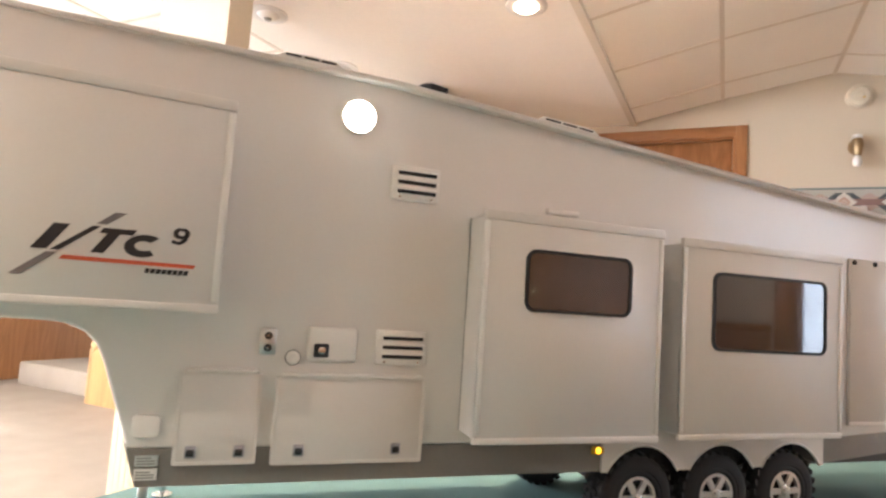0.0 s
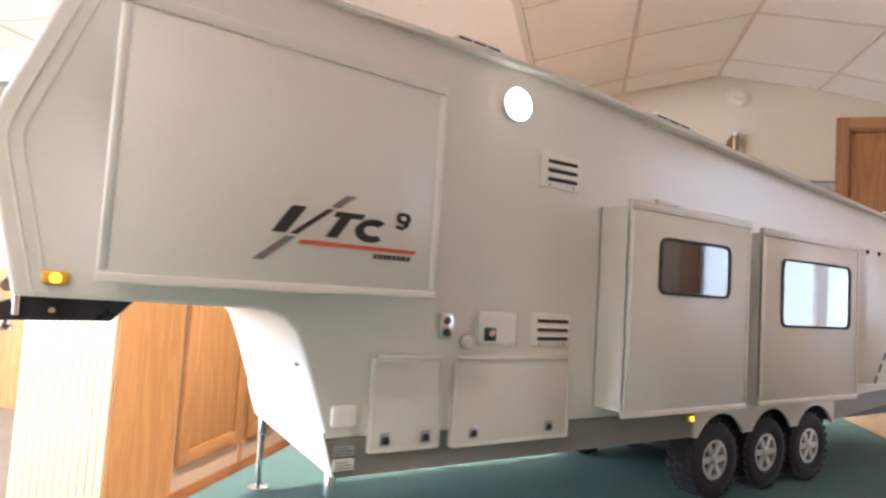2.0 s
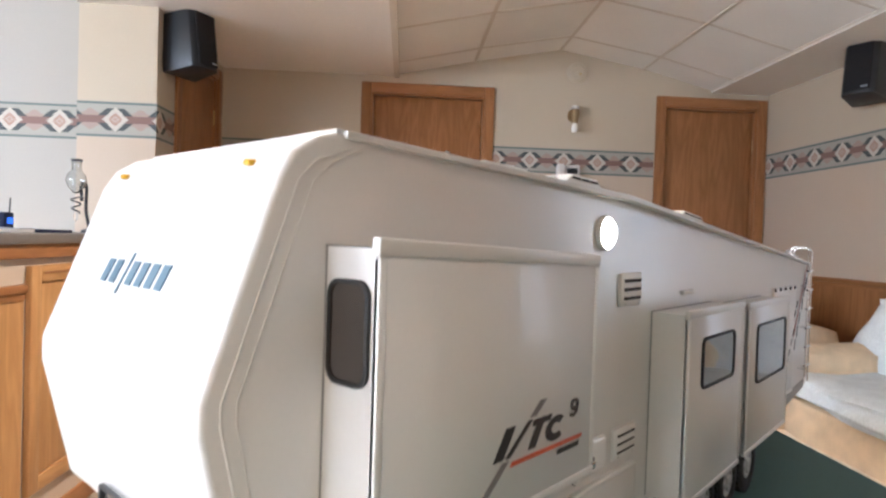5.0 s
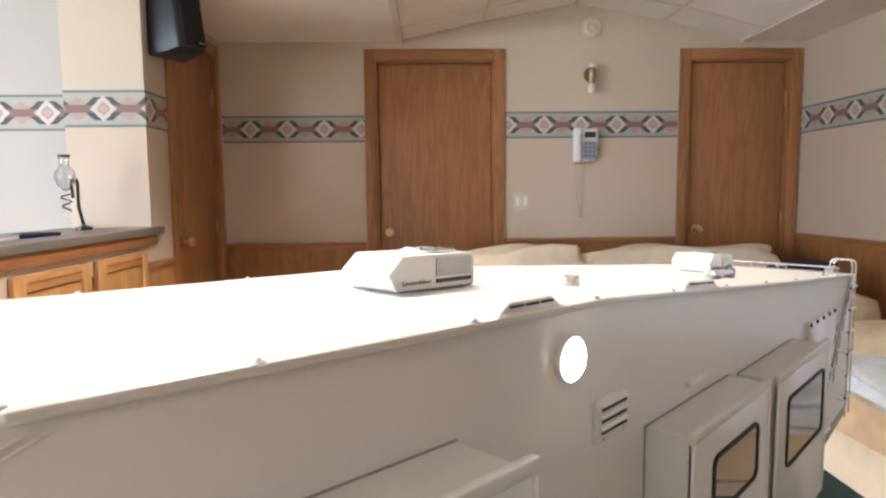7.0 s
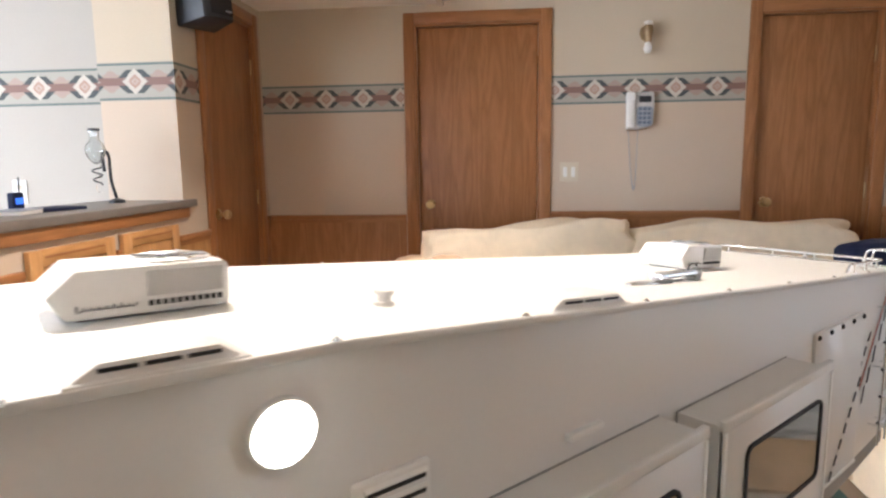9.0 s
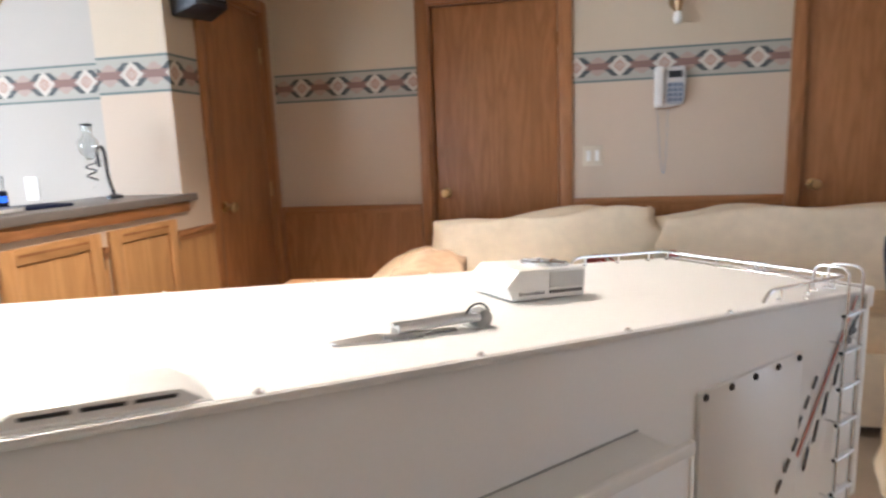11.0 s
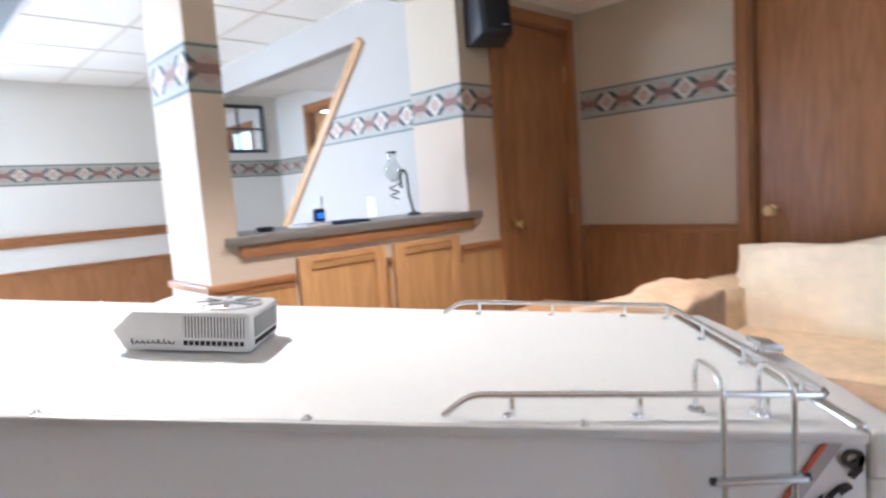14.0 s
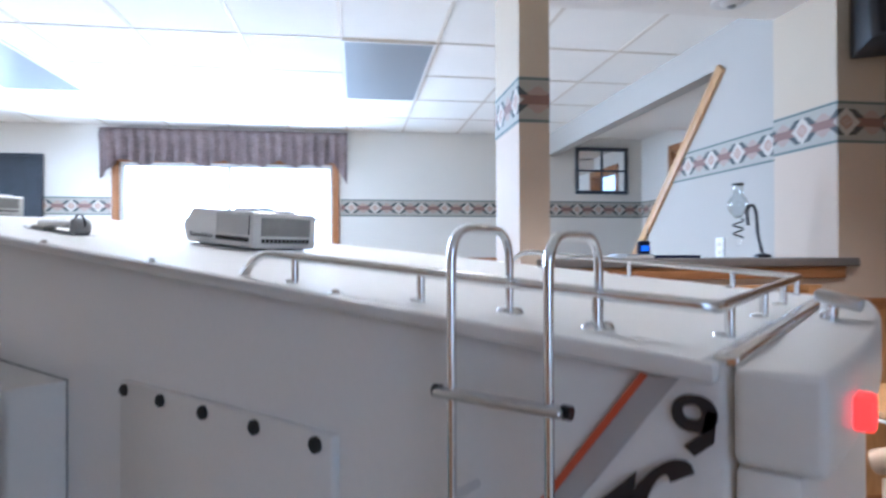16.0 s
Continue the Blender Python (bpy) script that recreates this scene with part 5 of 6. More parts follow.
def ladder():
    rails = None
    for x in (0.7835, 0.8130):
        z = roof_z(x)
        line = [(x, 0.0185, z + 0.0005), (x, 0.0185, z + 0.0270), (x, -0.0125, z + 0.0270), (x, -0.0125, 0.8080)]
        rails = tube(bend(line, 0.010, 7), 0.00135, 10, bm=rails)
    ob = tpart("ladder", rails, CHROME, "bright rear ladder hooked over the roof edge")
    z = 1.0235
    while z > 0.815:
        rung = part("rung", box(0.7790, 0.8175, -0.0160, -0.0100, z - 0.0011, z + 0.0011, 0.0008, 2), ALUMINIUM, ob, "flat aluminium tread")
        for x in (0.7787, 0.8178):
            part("end_cap", tube([(x - 0.0012, -0.0125, z), (x + 0.0012, -0.0125, z)], 0.0018, 10), BLACK_STEEL, rung)
        z -= 0.0365
    for zz in (0.995, 0.915, 0.835):
        for x in (0.7835, 0.8130):
            part("stand_off", tube([(x, -0.0125, zz), (x, 0.0, zz)], 0.0013, 8), CHROME, ob)
    for x in (0.7835, 0.8130):
        part("hook_foot", lathe([(0.0, 0.0), (0.0045, 0.0), (0.0036, 0.0015), (0.0, 0.0018)], 14, "z", (x, 0.0185, roof_z(x) + 0.001)), CHROME, ob)


ladder()
beam = tpart("rear_light_bar", prism([(0.8570, 1.0480), (0.8715, 1.0445), (0.8715, 1.0405), (0.8570, 1.0440)], 0.1080, 0.1280, bevel=0.001), ALUMINIUM, "small grey plate on a chrome post at the rear")
part("bar_post", tube([(0.8610, 0.118, 1.0360), (0.8610, 0.118, 1.0445)], 0.003, 10), CHROME, beam)

# ---- the bar ----
def bar_counter():
    ob = empty("bar_counter", ROOM @ pose(-1.60, 1.85, 0.99), "grey laminate bar top with an oak apron", "counter")
    part("counter_top", box(-0.24, 0.205, -0.665, 0.665, 0.012, 0.046, 0.006, 3), LAMINATE, ob)
    part("apron", box(0.172, 0.190, -0.615, 0.615, -0.035, 0.012, 0.003), OAK_LENGTH, ob, "oak apron")


bar_counter()


def cabinet_door(v0, v1, z0, z1):
    """A framed cabinet front on the bar: stiles, rails and a raised panel; local x along the bar."""
    w, h = v1 - v0, z1 - z0
    ob = empty("bar_cabinet", ROOM @ pose(U_BAR + 0.002, (v0 + v1) / 2, z0, 0, 0, 90), "golden oak cabinet front with a framed panel", "cabinet", "cabinets under the bar")
    a, s = w / 2, 0.055
    part("panel", box(-a + s, a - s, -0.012, 0.0, s, h - s, 0.006, 2), OAK_LIGHT, ob)
    for x in (-a, a - s):
        part("stile", box(x, x + s, -0.021, 0.0, 0, h, 0.003), OAK_LIGHT, ob)
    for z in (0, h - s):
        part("rail", box(-a + s, a - s, -0.0205, 0.0, z, z + s, 0.003), wood_rail, ob)
    part("pull_groove", box(-a + s + 0.01, a - s - 0.01, -0.0225, -0.02, h - s * 0.55, h - s * 0.38), OAK_FLAT, ob)
    for z in (0.12, h - 0.12):
        part("hinge", box(a - 0.003, a + 0.012, -0.016, 0.0, z - 0.025, z + 0.025, 0.002, 1), BLACK_STEEL, ob)


wood_rail = wood("golden_oak_crosswise", (0.38, 0.190, 0.066), (0.56, 0.305, 0.122), along="x")
cabinet_door(1.462, 1.888, 0.17, 0.930)
cabinet_door(1.938, 2.352, 0.17, 0.930)
tagged(room_part("baseboard", box(U_BAR, U_BAR + 0.014, 1.12, 2.665, 0, 0.075, 0.003), OAK_LENGTH), "oak baseboard under the bar", "baseboard", "", "structure")


def on_bar():
    # a clear glass oil lamp on a bent black stand
    ob = empty("glass_drip_lamp", ROOM @ pose(-1.64, 2.265, 1.036), "clear glass vessel with a spiral hung from a bent black stand", "ornament")
    part("stand_foot", lathe([(0.0, 0.0), (0.035, 0.0), (0.033, 0.012), (0.012, 0.020), (0.0, 0.022)], 24), BLACK_STEEL, ob)
    line = [(0, 0, 0.015), (-0.01, -0.015, 0.10), (0.0, -0.03, 0.21), (0.0, -0.055, 0.235), (0.0, -0.075, 0.20), (0.0, -0.068, 0.14)]
    part("stand_arm", tube(bend(line, 0.02), 0.0070, 10), BLACK_STEEL, ob)
    c = (0.0, -0.115, 0)
    outside = [(0.0, 0.170), (0.012, 0.174), (0.031, 0.196), (0.040, 0.226), (0.036, 0.250), (0.020, 0.270), (0.0165, 0.282), (0.020, 0.312)]
    part("vessel", lathe(outside + [(max(r - 0.003, 0.0), z + 0.003 * (k == 0)) for k, (r, z) in reversed(list(enumerate(outside)))], 32, "z", c), SMOKE_GLASS, ob, "clear glass bulb")
    part("stopper", lathe([(0.0, 0.310), (0.023, 0.310), (0.023, 0.320), (0.0, 0.322)], 20, "z", c), BLACK_CASE, ob)
    spiral = [(0.022 * math.cos(q) * (1 - 0.02 * k), -0.115 + 0.022 * math.sin(q), 0.165 - 0.0032 * k) for k, q in ((k, 0.55 * k) for k in range(26))]
    part("spiral", tube(spiral, 0.0036, 8), BLACK_STEEL, ob)
    part("drop", lathe([(0.0, 0.050), (0.008, 0.056), (0.010, 0.075), (0.004, 0.092), (0.0, 0.094)], 16, "z", c), CLEAR, ob)
    # small things lying on the bar
    ob = empty("ashtray", ROOM @ pose(-1.58, 1.42, 1.036), "small black dish on the bar", "dish")
    part("dish", lathe([(0.0, 0.0), (0.030, 0.0), (0.036, 0.018), (0.031, 0.018), (0.026, 0.006), (0.0, 0.006)], 20), BLACK_CASE, ob)
    ob = empty("paper_stack", ROOM @ pose(-1.60, 1.64, 1.036, 0, 0, 12), "small stack of white papers on the bar", "papers")
    part("sheet", box(-0.06, 0.06, -0.07, 0.07, 0.0, 0.012, 0.001), WHITE_PLASTIC, ob)
    part("sheet", box(-0.055, 0.06, -0.065, 0.075, 0.012, 0.016, 0.001), PHONE_GREY, ob)
    ob = empty("blue_folder", ROOM @ pose(-1.60, 1.82, 1.036, 0, 0, -8), "flat dark blue folder on the bar", "folder")
    part("cover", box(-0.07, 0.07, -0.09, 0.09, 0.0, 0.012, 0.002), NAVY, ob)
    ob = empty("mobile_radio", ROOM @ pose(-1.66, 1.725, 1.036), "small dark handset with a blue screen and aerial", "radio")
    part("body", box(-0.014, 0.014, -0.026, 0.026, 0.0, 0.072, 0.008, 3), NAVY, ob)
    part("screen", box(0.0135, 0.0150, -0.016, 0.016, 0.030, 0.052), glow("blue_screen", (0.05, 0.2, 1.0), 0.8), ob, "lit blue screen")
    part("aerial", tube([(0, 0.018, 0.07), (0, 0.022, 0.125)], 0.0025, 8), BLACK_CASE, ob)
    ob = empty("wall_outlet", ROOM @ pose(-2.30, 2.50, 1.08), "white double outlet on the stair wall", "outlet")
    part("plate", box(-0.036, 0.036, -0.007, 0.0, -0.058, 0.058, 0.003), WHITE_PLASTIC, ob)
    for z in (-0.022, 0.022):
        part("socket", box(-0.014, 0.014, -0.009, -0.006, z - 0.012, z + 0.012, 0.003), IVORY, ob)


on_bar()


def loudspeaker(m, label):
    """A black box loudspeaker, tilted on a wall bracket; local -y is the front."""
    ob = empty("loudspeaker", m, label, "loudspeaker", "wall speakers")
    out = [(-0.10, 0.10), (-0.080, -0.08), (-0.055, -0.10), (0.055, -0.10), (0.080, -0.08), (0.10, 0.10)]
    part("cabinet", prism(out, -0.145, 0.145, axis="z", bevel=0.006), BLACK_CASE, ob)
    part("grille", box(-0.060, 0.060, -0.109, -0.101, -0.132, 0.132, 0.004), BLACK_GRILLE, ob, "black cloth grille")
    part("badge", box(0.02, 0.05, -0.1105, -0.109, -0.118, -0.110), PHONE_GREY, ob)
    part("bracket", box(-0.03, 0.03, 0.10, 0.15, -0.05, 0.05, 0.004), BLACK_STEEL, ob)


loudspeaker(ROOM @ pose(-1.31, 2.553, 1.995, -8, 0, 62), "black loudspeaker tilted on the pillar by the bar")
loudspeaker(ROOM @ pose(2.17, 2.43, 2.0, -8, 0, -60), "black loudspeaker tilted on the side wall")


# ---- on the wall between the doors ----
def wall_fixtures():
    v = V_DOORS
    ob = empty("wall_phone", ROOM @ pose(0.885, v, 1.478), "off-white wall telephone with a hanging coiled cord", "telephone")
    shell_out = [(-0.078, 0.108), (0.078, 0.112), (0.084, 0.020), (0.078, -0.062), (0.050, -0.094), (-0.010, -0.104), (-0.074, -0.104)]
    part("base", prism(shell_out, -0.048, 0.0, bevel=0.010, seg=3), PHONE_WHITE, ob, "off-white telephone body")
    # no bracket: a brown slab shaped as the telephone's shadow
    part("foot", prism([(x * 0.94, z * 0.95 - 0.012) for x, z in shell_out], -0.022, 0.0, bevel=0.006), SHADE_BROWN, ob, "brown slab standing for the shadow under the telephone")
    hand = part("handset", box(-0.084, -0.034, -0.078, -0.046, -0.098, 0.110, 0.015, 4), WHITE_PLASTIC, ob, "white handset")
    part("earpiece", box(-0.086, -0.032, -0.084, -0.046, 0.062, 0.112, 0.015, 4), WHITE_PLASTIC, hand)
    part("keypad", prism(rounded(0.096, 0.118, 0.024, 5, 0.026, -0.030), -0.0505, -0.046, bevel=0.002), PHONE_GREY, ob, "blue-grey keypad panel")
    part("display", box(-0.008, 0.062, -0.0515, -0.046, 0.052, 0.088, 0.002), BLACK_CASE, ob)
    for k in range(12):
        x, z = -0.010 + 0.026 * (k % 3), 0.022 - 0.026 * (k // 3)
        part("key", box(x, x + 0.019, -0.054, -0.049, z - 0.017, z, 0.003), KEY_BLUE, ob)
    cord = []
    for k in range(150):
        t = k / 149
        x = -0.060 + 0.055 * t + 0.012 * math.sin(math.pi * t)
        z = -0.10 - 0.36 * math.sin(math.pi * t) ** 0.8
        cord.append((x + 0.003 * math.cos(k * 1.5), -0.02 + 0.003 * math.sin(k * 1.5), z))
    part("cord", tube(cord, 0.0020, 6), PHONE_GREY, ob, "coiled grey cord")
    ob = empty("light_switch", ROOM @ pose(0.482, v, 1.128), "ivory light switch plate with two rockers", "switch")
    part("plate", box(-0.056, 0.056, -0.006, 0.0, -0.058, 0.058, 0.003), IVORY, ob)
    for x in (-0.024, 0.024):
        part("rocker", box(x - 0.012, x + 0.012, -0.011, -0.005, -0.030, 0.030, 0.002), WHITE_PLASTIC, ob)
    ob = empty("smoke_alarm", ROOM @ pose(0.93, v, 2.223) @ Matrix.Scale(0.82, 4), "round yellowed smoke alarm on the wall", "alarm")
    part("base", lathe([(0.0, 0.0), (0.085, 0.0), (0.085, -0.012), (0.0, -0.012)], 36, "y"), IVORY, ob)
    part("cover", lathe([(0.0, -0.010), (0.076, -0.010), (0.070, -0.032), (0.050, -0.040), (0.046, -0.034), (0.024, -0.034), (0.020, -0.042), (0.0, -0.044)], 36, "y"), IVORY, ob)
    part("button", lathe([(0.0, -0.04), (0.010, -0.04), (0.010, -0.047), (0.0, -0.048)], 16, "y", (0.02, 0, -0.02)), BRASS, ob)
    ob = empty("wall_sconce", ROOM @ pose(0.912, v, 1.90) @ Matrix.Diagonal((0.78, 0.85, 0.95, 1.0)), "brass and glass wall sconce", "wall lamp")
    part("back_plate", lathe([(0.0, 0.0), (0.045, 0.0), (0.040, -0.012), (0.0, -0.016)], 24, "y", (0, 0, 0.03)), AGED_BRASS, ob)
    part("arm", tube(bend([(0, -0.01, 0.03), (0, -0.075, 0.03), (0, -0.075, 0.005)], 0.02), 0.006, 10), AGED_BRASS, ob)
    part("globe", lathe([(0.0, -0.10), (0.020, -0.098), (0.030, -0.075), (0.024, -0.05), (0.016, -0.035), (0.0, -0.035)], 24, "z", (0, -0.075, 0)), WHITE_PLASTIC, ob, "frosted white shade")
    part("collar", lathe([(0.0, -0.036), (0.024, -0.036), (0.030, 0.0), (0.036, 0.035), (0.030, 0.062), (0.0, 0.066)], 24, "z", (0, -0.075, 0)), AGED_BRASS, ob)
    part("finial", lathe([(0.0, 0.062), (0.034, 0.066), (0.030, 0.085), (0.0, 0.095)], 24, "z", (0, -0.075, 0)), WHITE_PLASTIC, ob)


wall_fixtures()


def downlight(u, v, lit):
    ob = empty("downlight", ROOM @ pose(u, v, Z_SOFFIT), "lit round ceiling downlight" if lit else "unlit round eyeball downlight in the low ceiling", "ceiling light", "downlights")
    part("trim_ring", lathe([(0.050, 0.0), (0.085, 0.0), (0.085, -0.006), (0.075, -0.010), (0.052, -0.006)], 36), STEEL_WHITE, ob)
    if lit:
        part("lens", lathe([(0.0, -0.004), (0.052, -0.004), (0.045, -0.014), (0.0, -0.020)], 28), LAMP_GLOW, ob, "glowing lens")
    else:
        part("eyeball", lathe([(0.0, -0.020), (0.022, -0.022), (0.040, -0.016), (0.052, -0.004), (0.0, -0.003)], 28), STEEL_WHITE, ob)
        part("bulb", lathe([(0.0, -0.021), (0.018, -0.0225), (0.012, -0.030), (0.0, -0.032)], 20), GREY_MESH, ob)


# the housing at -1.50 goes with the added, unseen lamp
for lit_v in (1.78, 0.55, -1.50):
    downlight(-0.49, lit_v, True)
for uu, vv in ((-1.60, 1.50), (-1.63, 2.12)):
    downlight(uu, vv, False)


# ---- the sofa and what lies on it ----
def sofa(m, length, seats, label, seat_mat, back_mat, back_h=0.50):
    """A plump sofa: local x along it, back towards +y, the floor at z 0."""
    ob = empty("sofa", m, label, "sofa")
    part("base", cushion(length, 0.86, 0.30, 0.10, 8, 0.01, 1, m=Matrix.Translation((0, 0, 0.05))), back_mat, ob)
    for x in (-length / 2 + 0.06, length / 2 - 0.06):
        for y in (-0.34, 0.34):
            part("foot", lathe([(0.0, 0.0), (0.022, 0.0), (0.030, 0.06), (0.0, 0.06)], 14, "z", (x, y, 0)), OAK, ob)
    part("back_frame", cushion(length, 0.26, 0.56, 0.15, 8, 0.015, 2, m=Matrix.Translation((0, 0.33, 0.02))), back_mat, ob)
    step = (length - 0.44) / seats
    for k in range(seats):
        x = -length / 2 + 0.22 + step * (k + 0.5)
        part("seat_cushion", cushion(step * 0.99, 0.62, 0.19, 0.22, 10, 0.02, 3 + k, m=Matrix.Translation((x, -0.10, 0.30))), seat_mat, ob)
        tilt = Matrix.Translation((x, 0.20, 0.385)) @ Matrix.Rotation(radians(-9), 4, "X") @ Matrix.Rotation(radians(-3.6 + 2.2 * k), 4, "Y")
        part("back_cushion", cushion(step * 1.03, 0.27, back_h, 0.44, 18, 0.07, 11 + k, m=tilt), back_mat, ob)
    for s in (-1, 1):
        part("arm", cushion(0.24, 0.84, 0.60, 0.25, 8, 0.02, 20 + s, m=Matrix.Translation((s * (length / 2 - 0.12), -0.01, 0.06))), seat_mat, ob)
    return ob


sofa(ROOM @ pose(0.77, 2.84, 0), 2.62, 2, "plump beige suede sofa under the two doors", SUEDE_TAN, SUEDE, 0.46)
sofa(ROOM @ pose(1.72, 1.10, 0, 0, 0, -90), 1.70, 2, "plump beige suede loveseat along the side wall", SUEDE_TAN, SUEDE, 0.42)


def throw(name, w, d, cells, material, m, label, category, lump, seed, thick=0.012, drop=0.0, fine=1.0, binding=None):
    """A crumpled cloth: a folded, wavy sheet with thickness."""
    ob = empty(name, m, label, category)
    bm = bmesh.new()
    grid = {}
    for i in range(cells + 1):
        for j in range(cells + 1):
            x, y = w * (i / cells - 0.5), d * (j / cells - 0.5)
            r = noise.noise(Vector((x * 4 * fine + seed, y * 4 * fine, seed))) + 0.5 * noise.noise(Vector((x * 9 * fine, y * 9 * fine + seed, seed)))
            edge = min(1, 5 * min(i, j, cells - i, cells - j) / cells)
            fall = max(0.0, 2 * abs(x) / w - 0.5) + max(0.0, 2 * abs(y) / d - 0.5)
            z = max(lump * (0.55 + 0.75 * r) * edge + 0.004, 0.003) - drop * fall * (1 + 0.3 * r)
            grid[i, j] = bm.verts.new((x * (1 + 0.12 * r), y * (1 + 0.12 * r), z))
    for i in range(cells):
        for j in range(cells):
            bm.faces.new((grid[i, j], grid[i + 1, j], grid[i + 1, j + 1], grid[i, j + 1]))
    walk_round = [(i, 0) for i in range(cells)] + [(cells, j) for j in range(cells)] + [(i, cells) for i in range(cells, 0, -1)] + [(0, j) for j in range(cells, 0, -1)]
    rim = [tuple(grid[c].co) for c in walk_round]
    bmesh.ops.solidify(bm, geom=bm.faces[:], thickness=-thick)
    finish(bm, True, 70)
    part("cloth", bm, material, ob)
    if binding:
        part("binding", tube(rim + rim[:1], 0.007, 8), binding, ob, "narrow bound edge")
    return ob


def patchwork(name):
    mat, tree, bsdf = nodes(name)
    coord = node(tree, "ShaderNodeTexCoord")
    squares = node(tree, "ShaderNodeVectorMath")
    squares.operation = "MULTIPLY"
    squares.inputs[1].default_value = (17.0, 17.0, 15.0)
    link(tree, coord.outputs["Object"], squares.inputs[0])
    whole = node(tree, "ShaderNodeVectorMath")
    whole.operation = "FLOOR"
    link(tree, squares.outputs[0], whole.inputs[0])
    cells = node(tree, "ShaderNodeTexWhiteNoise")
    link(tree, whole.outputs[0], cells.inputs["Vector"])
    ramp = node(tree, "ShaderNodeValToRGB")
    ramp.color_ramp.interpolation = "CONSTANT"
    shades = [(0.0, (0.02, 0.03, 0.09)), (0.13, (0.45, 0.05, 0.035)), (0.34, (0.38, 0.44, 0.53)), (0.55, (0.025, 0.02, 0.03)), (0.65, (0.70, 0.64, 0.54)), (0.91, (0.26, 0.20, 0.17))]
    ramp.color_ramp.elements[0].color = (*shades[0][1], 1)
    ramp.color_ramp.elements[1].position, ramp.color_ramp.elements[1].color = shades[1][0], (*shades[1][1], 1)
    for at, c in shades[2:]:
        ramp.color_ramp.elements.new(at).color = (*c, 1)
    split = node(tree, "ShaderNodeSeparateColor")
    link(tree, cells.outputs["Color"], split.inputs[0])
    link(tree, split.outputs[0], ramp.inputs[0])
    link(tree, ramp.outputs[0], bsdf.inputs["Base Color"])
    bsdf.inputs["Roughness"].default_value = 0.95
    return mat


PALE_FLEECE = surface("pale_blue_fleece", (0.80, 0.84, 0.85), rough=0.95, vary=0.16, scale=12, bump=0.3)
GREEN_CLOTH = surface("pale_green_cloth", (0.48, 0.60, 0.36), rough=0.95, vary=0.2, scale=12, bump=0.2)
throw("patchwork_quilt", 0.62, 0.46, 36, patchwork("patchwork"), ROOM @ pose(0.62, 2.60, 0.54, 0, 0, 8), "crumpled patchwork quilt in navy, red and cream squares", "quilt", 0.19, 3, 0.012, 0.0, 1.7, NAVY)
throw("green_blanket", 0.66, 0.30, 22, GREEN_CLOTH, ROOM @ pose(0.57, 2.78, 0.535, 0, 0, -6), "crumpled pale green blanket behind the quilt", "blanket", 0.115, 8, 0.012, 0.0, 1.4)


def tub_chair():
    """A low tan chair seen over the trailer: gathered folds run over the top of its back."""
    ob = empty("tub_chair", ROOM @ pose(0.12, 1.80, 0, 0, 0, 97), "low tan suede tub chair with gathered folds on its back", "armchair")
    part("base", cushion(0.66, 0.72, 0.34, 0.12, 8, 0.01, 31, m=Matrix.Translation((0, 0, 0.04))), CHAIR_TAN, ob)
    part("seat_cushion", cushion(0.50, 0.50, 0.16, 0.25, 10, 0.02, 32, m=Matrix.Translation((0, -0.06, 0.36))), CHAIR_TAN, ob)
    part("backrest", cushion(0.50, 0.25, 0.48, 0.34, 14, 0.05, 34, m=Matrix.Translation((0.07, 0.24, 0.345))), CHAIR_TAN, ob)
    for s in (-1, 1):
        part("armrest", cushion(0.17, 0.62, 0.50, 0.25, 8, 0.02, 36 + s, m=Matrix.Translation((s * 0.27, -0.05, 0.06))), CHAIR_TAN, ob)
    for k in range(6):
        x, z = -0.335 + 0.034 * k, 0.690 + 0.024 * k
        line = [(x + 0.018 * math.sin(0.5 * j + k), 0.37 - 0.27 * j / 8, z + 0.022 * math.sin(math.pi * j / 8) + 0.006 * math.sin(1.7 * j + 2 * k)) for j in range(9)]
        part("fold", tube(line, 0.022 - 0.004 * (k % 2), 10), CHAIR_TAN, ob, "gathered fold of tan suede")
    part("drape", cushion(0.30, 0.24, 0.34, 0.20, 8, 0.02, 41, m=Matrix.Translation((-0.20, 0.235, 0.335))), CHAIR_TAN, ob)


tub_chair()
bag = empty("navy_cushion", ROOM @ pose(1.73, 2.44, 0.49, 0, 0, 12), "upright navy cushion in the corner of the sofa", "cushion")
part("pillow", cushion(0.36, 0.14, 0.34, 0.35, 10, 0.02, 4, m=Matrix.Rotation(radians(-12), 4, "X")), NAVY, bag)
bag = empty("pale_blue_pillow", ROOM @ pose(1.80, 1.42, 0.49, 0, 0, -86), "plump pale blue pillow leaning on the loveseat back", "pillow")
part("pillow", cushion(0.95, 0.22, 0.40, 0.5, 14, 0.05, 14, m=Matrix.Rotation(radians(-16), 4, "X")), PALE_FLEECE, bag)
bag = empty("pale_blanket", ROOM @ pose(1.60, 1.15, 0.485, 0, 0, 0), "pale bluish blanket spread on the loveseat", "blanket")
part("fold", cushion(0.60, 1.16, 0.10, 0.3, 14, 0.07, 9), PALE_FLEECE, bag)


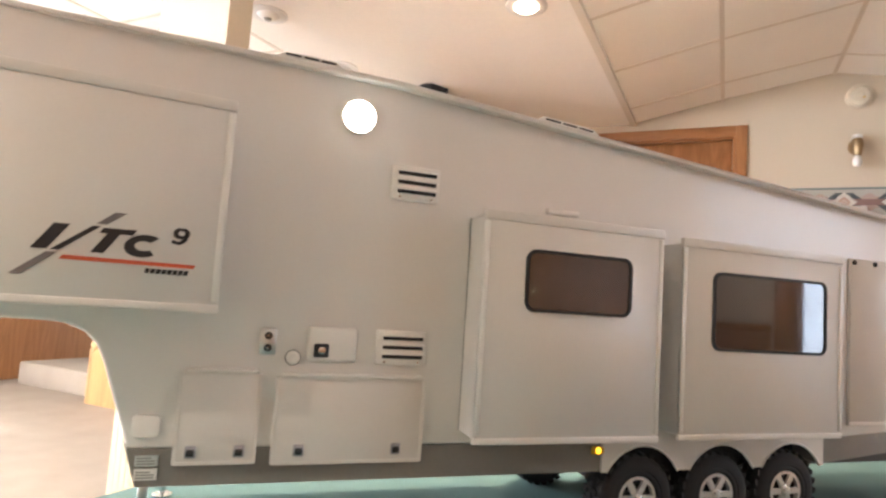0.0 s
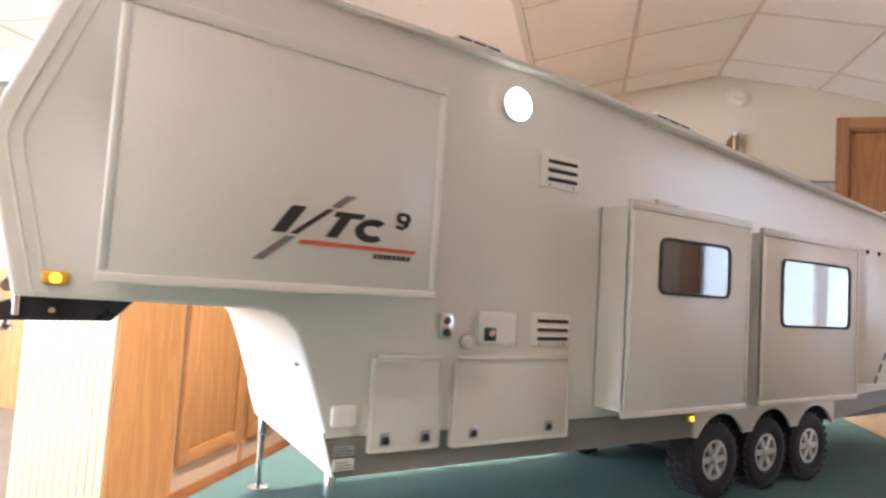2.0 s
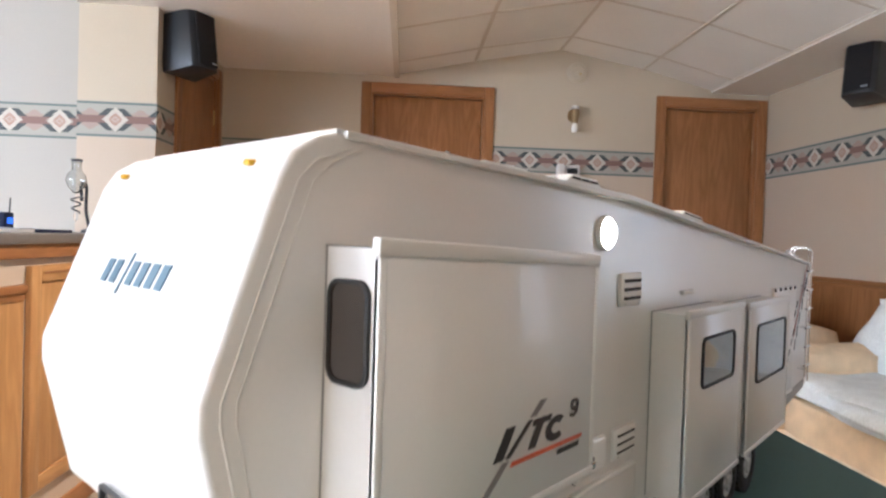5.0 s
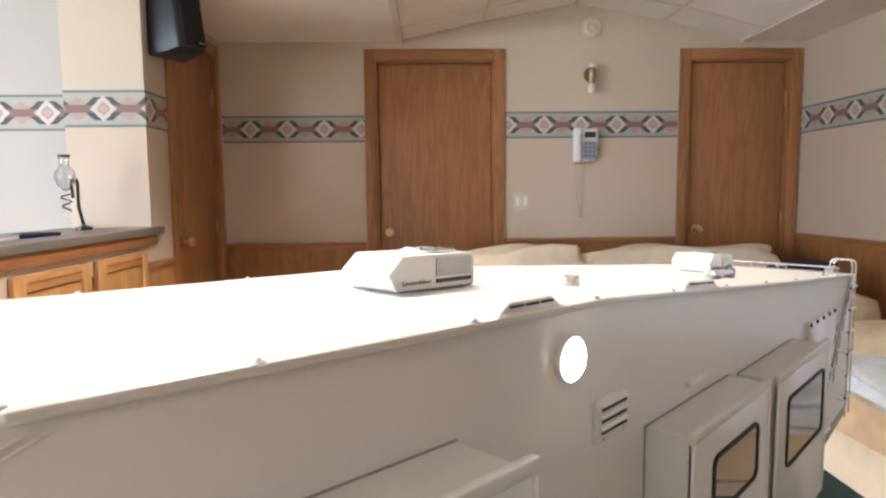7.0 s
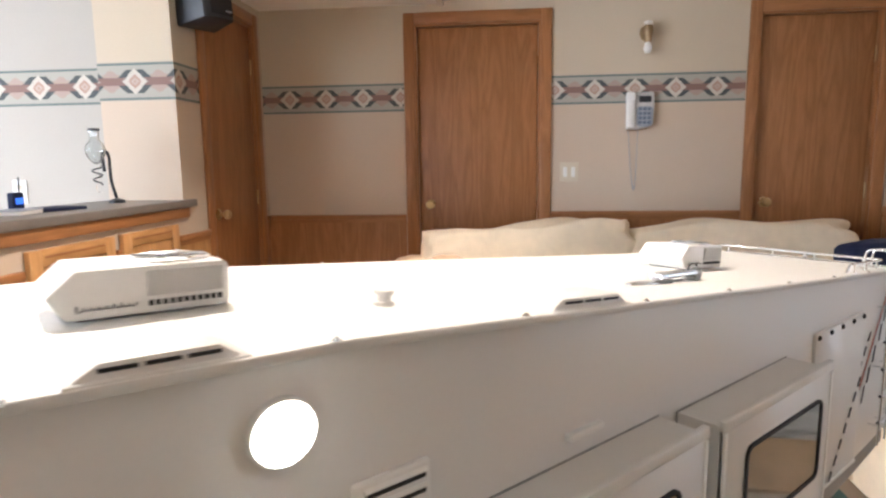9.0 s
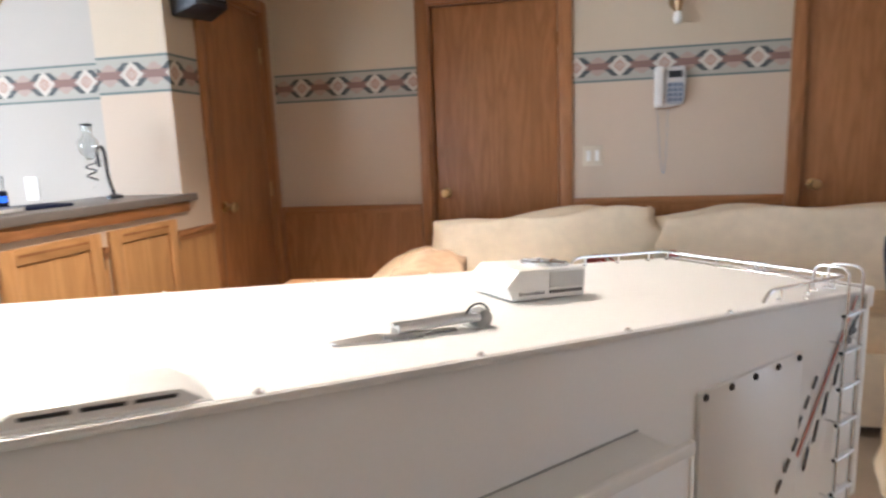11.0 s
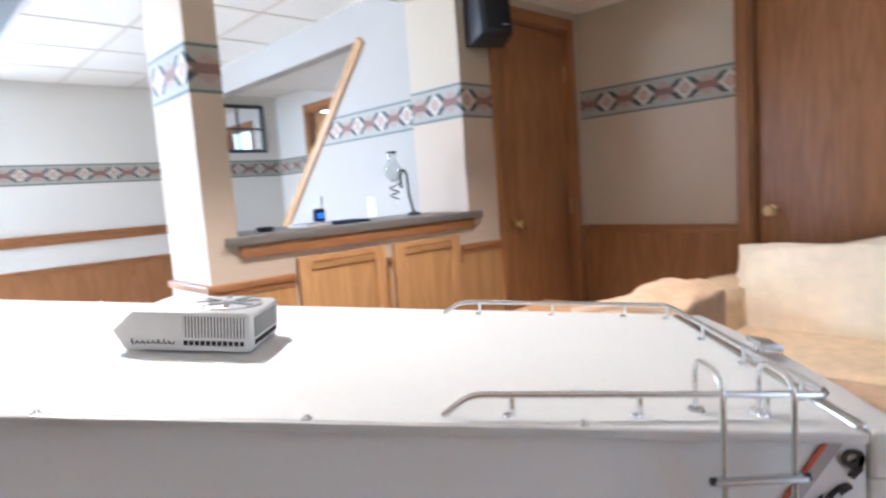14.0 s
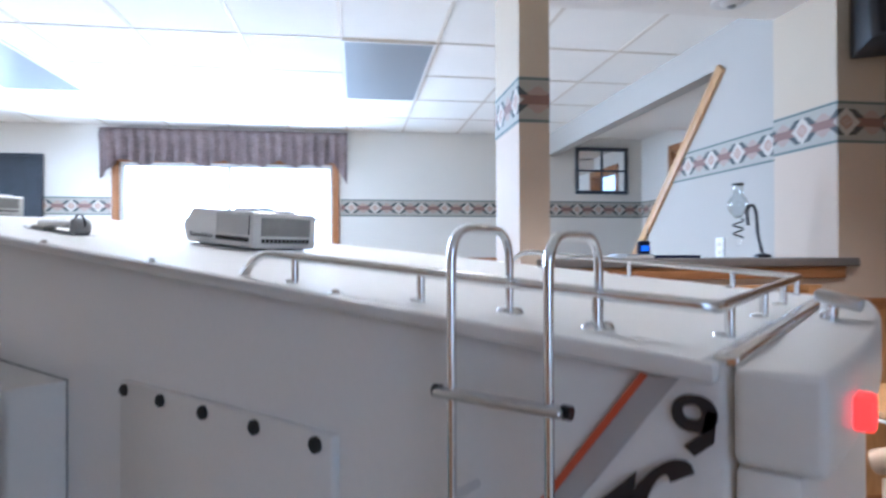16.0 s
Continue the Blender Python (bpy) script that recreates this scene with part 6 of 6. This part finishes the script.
def tray_table():
    ob = empty("tray_table", ROOM @ pose(-0.61, 1.98, -0.0, 0, 0, 6), "folding wooden tray table on crossed white metal legs", "tray table")
    part("tray", box(-0.17, 0.17, -0.25, 0.25, 0.665, 0.685, 0.006, 3), OAK_LIGHT, ob, "golden wooden tray")
    part("tray_rim", box(-0.165, 0.165, -0.245, 0.245, 0.655, 0.665, 0.003), STEEL_WHITE, ob)
    for y in (-0.20, 0.20):
        for s in (-1, 1):
            part("leg", tube([(-s * 0.20, y + s * 0.012, 0.0), (s * 0.15, y + s * 0.012, 0.655)], 0.011, 10), STEEL_WHITE, ob)
    for x in (-0.20, 0.20):
        part("stretcher", tube([(x, -0.20, 0.02), (x, 0.20, 0.02)], 0.009, 10), STEEL_WHITE, ob)


tray_table()


# ---- the far room ----
def valance():
    w, n = W1[1] - W1[0] + 0.30, 60
    ob = empty("valance", ROOM @ pose(U_FAR + 0.03, (W1[0] + W1[1]) / 2, 2.24, 0, 0, 90), "faded mauve gathered valance over the window", "valance")
    bm = bmesh.new()
    rows = []
    for j in range(7):
        row = []
        for i in range(n * 2 + 1):
            x = w * (i / (2 * n) - 0.5)
            t = j / 6
            side = max(0, abs(x) - w / 2 + 0.14) / 0.14
            drop = 0.30 + 0.16 * side + 0.035 * abs(math.sin(x * 6.5)) + 0.015 * math.sin(x * 23)
            fold = (0.008 + 0.030 * t) * math.sin(i * 1.15 + 0.8 * noise.noise(Vector((x * 3, 0, 0)))) - 0.03 * (j == 1)
            row.append(bm.verts.new((x, -0.05 + fold, -drop * t)))
        rows.append(row)
    for p, q in zip(rows, rows[1:]):
        for a, b, c, d in zip(p, p[1:], q[1:], q):
            bm.faces.new((a, b, c, d))
    bmesh.ops.solidify(bm, geom=bm.faces[:], thickness=0.004)
    finish(bm, True, 80)
    part("cloth", bm, VALANCE, ob)
    part("curtain_rod", tube([(-w / 2, -0.04, -0.02), (w / 2, -0.04, -0.02)], 0.008, 10), BRASS, ob)


valance()


def picture(m, w, h, label, category, fill, bars=True):
    ob = empty(category.replace(" ", "_"), m, label, category)
    bm = None
    for c in ((-w / 2, w / 2, 0, 0.035), (-w / 2, w / 2, h - 0.035, h), (-w / 2, -w / 2 + 0.035, 0.035, h - 0.035), (w / 2 - 0.035, w / 2, 0.035, h - 0.035)):
        bm = box(c[0], c[1], -0.025, 0.0, c[2], c[3], 0.003, bm=bm)
    part("frame", bm, SLATE, ob, "dark frame")
    part("panel", box(-w / 2 + 0.03, w / 2 - 0.03, -0.010, -0.002, 0.03, h - 0.03), fill, ob)
    if bars:
        part("glazing_bar", box(-w / 2 + 0.035, w / 2 - 0.035, -0.018, -0.011, h / 2 - 0.010, h / 2 + 0.010), SLATE, ob)
        part("glazing_bar", box(-0.010, 0.010, -0.0182, -0.0112, 0.035, h - 0.035), SLATE, ob)


picture(ROOM @ pose(U_FAR, 3.10, 1.675, 0, 0, 90), 0.58, 0.49, "dark-framed four-pane mirror on the far wall", "wall mirror", MIRROR)
picture(ROOM @ pose(U_FAR, -2.55, 1.27, 0, 0, 90), 0.42, 0.72, "tall dark slate-blue picture on the far wall", "picture", SLATE, False)


def stair_step():
    ob = empty("stair_step", ROOM @ pose(-4.60, 2.86, 0), "carpeted bottom step of the stair", "step")
    part("tread", box(-0.45, 0.45, -0.22, 0.60, 0.0, 0.185, 0.015, 3), CARPET, ob)


stair_step()


def tall_cabinet():
    """A brown two-door cupboard against the side wall, mirrored in the trailer's glass."""
    ob = empty("tall_cabinet", ROOM @ pose(2.28, -0.55, 0, 0, 0, -90), "tall dark oak cupboard with two doors by the side wall", "cupboard")
    part("body", box(-0.55, 0.55, -0.36, -0.02, 0.06, 1.86, 0.004), OAK, ob)
    part("plinth", box(-0.53, 0.53, -0.34, -0.04, 0.0, 0.06), OAK_FLAT, ob)
    part("cornice", box(-0.57, 0.57, -0.385, -0.01, 1.86, 1.90, 0.008), OAK_FLAT, ob)
    for s in (-1, 1):
        a, b = sorted((s * 0.006, s * 0.535))
        leaf = part("door", box(a, b, -0.380, -0.361, 0.09, 1.83, 0.004), OAK, ob)
        part("knob", lathe([(0.0, -0.380), (0.010, -0.380), (0.008, -0.392), (0.016, -0.402), (0.0, -0.408)], 14, "y", (s * 0.05, 0, 0.98)), BRASS, leaf)


tall_cabinet()
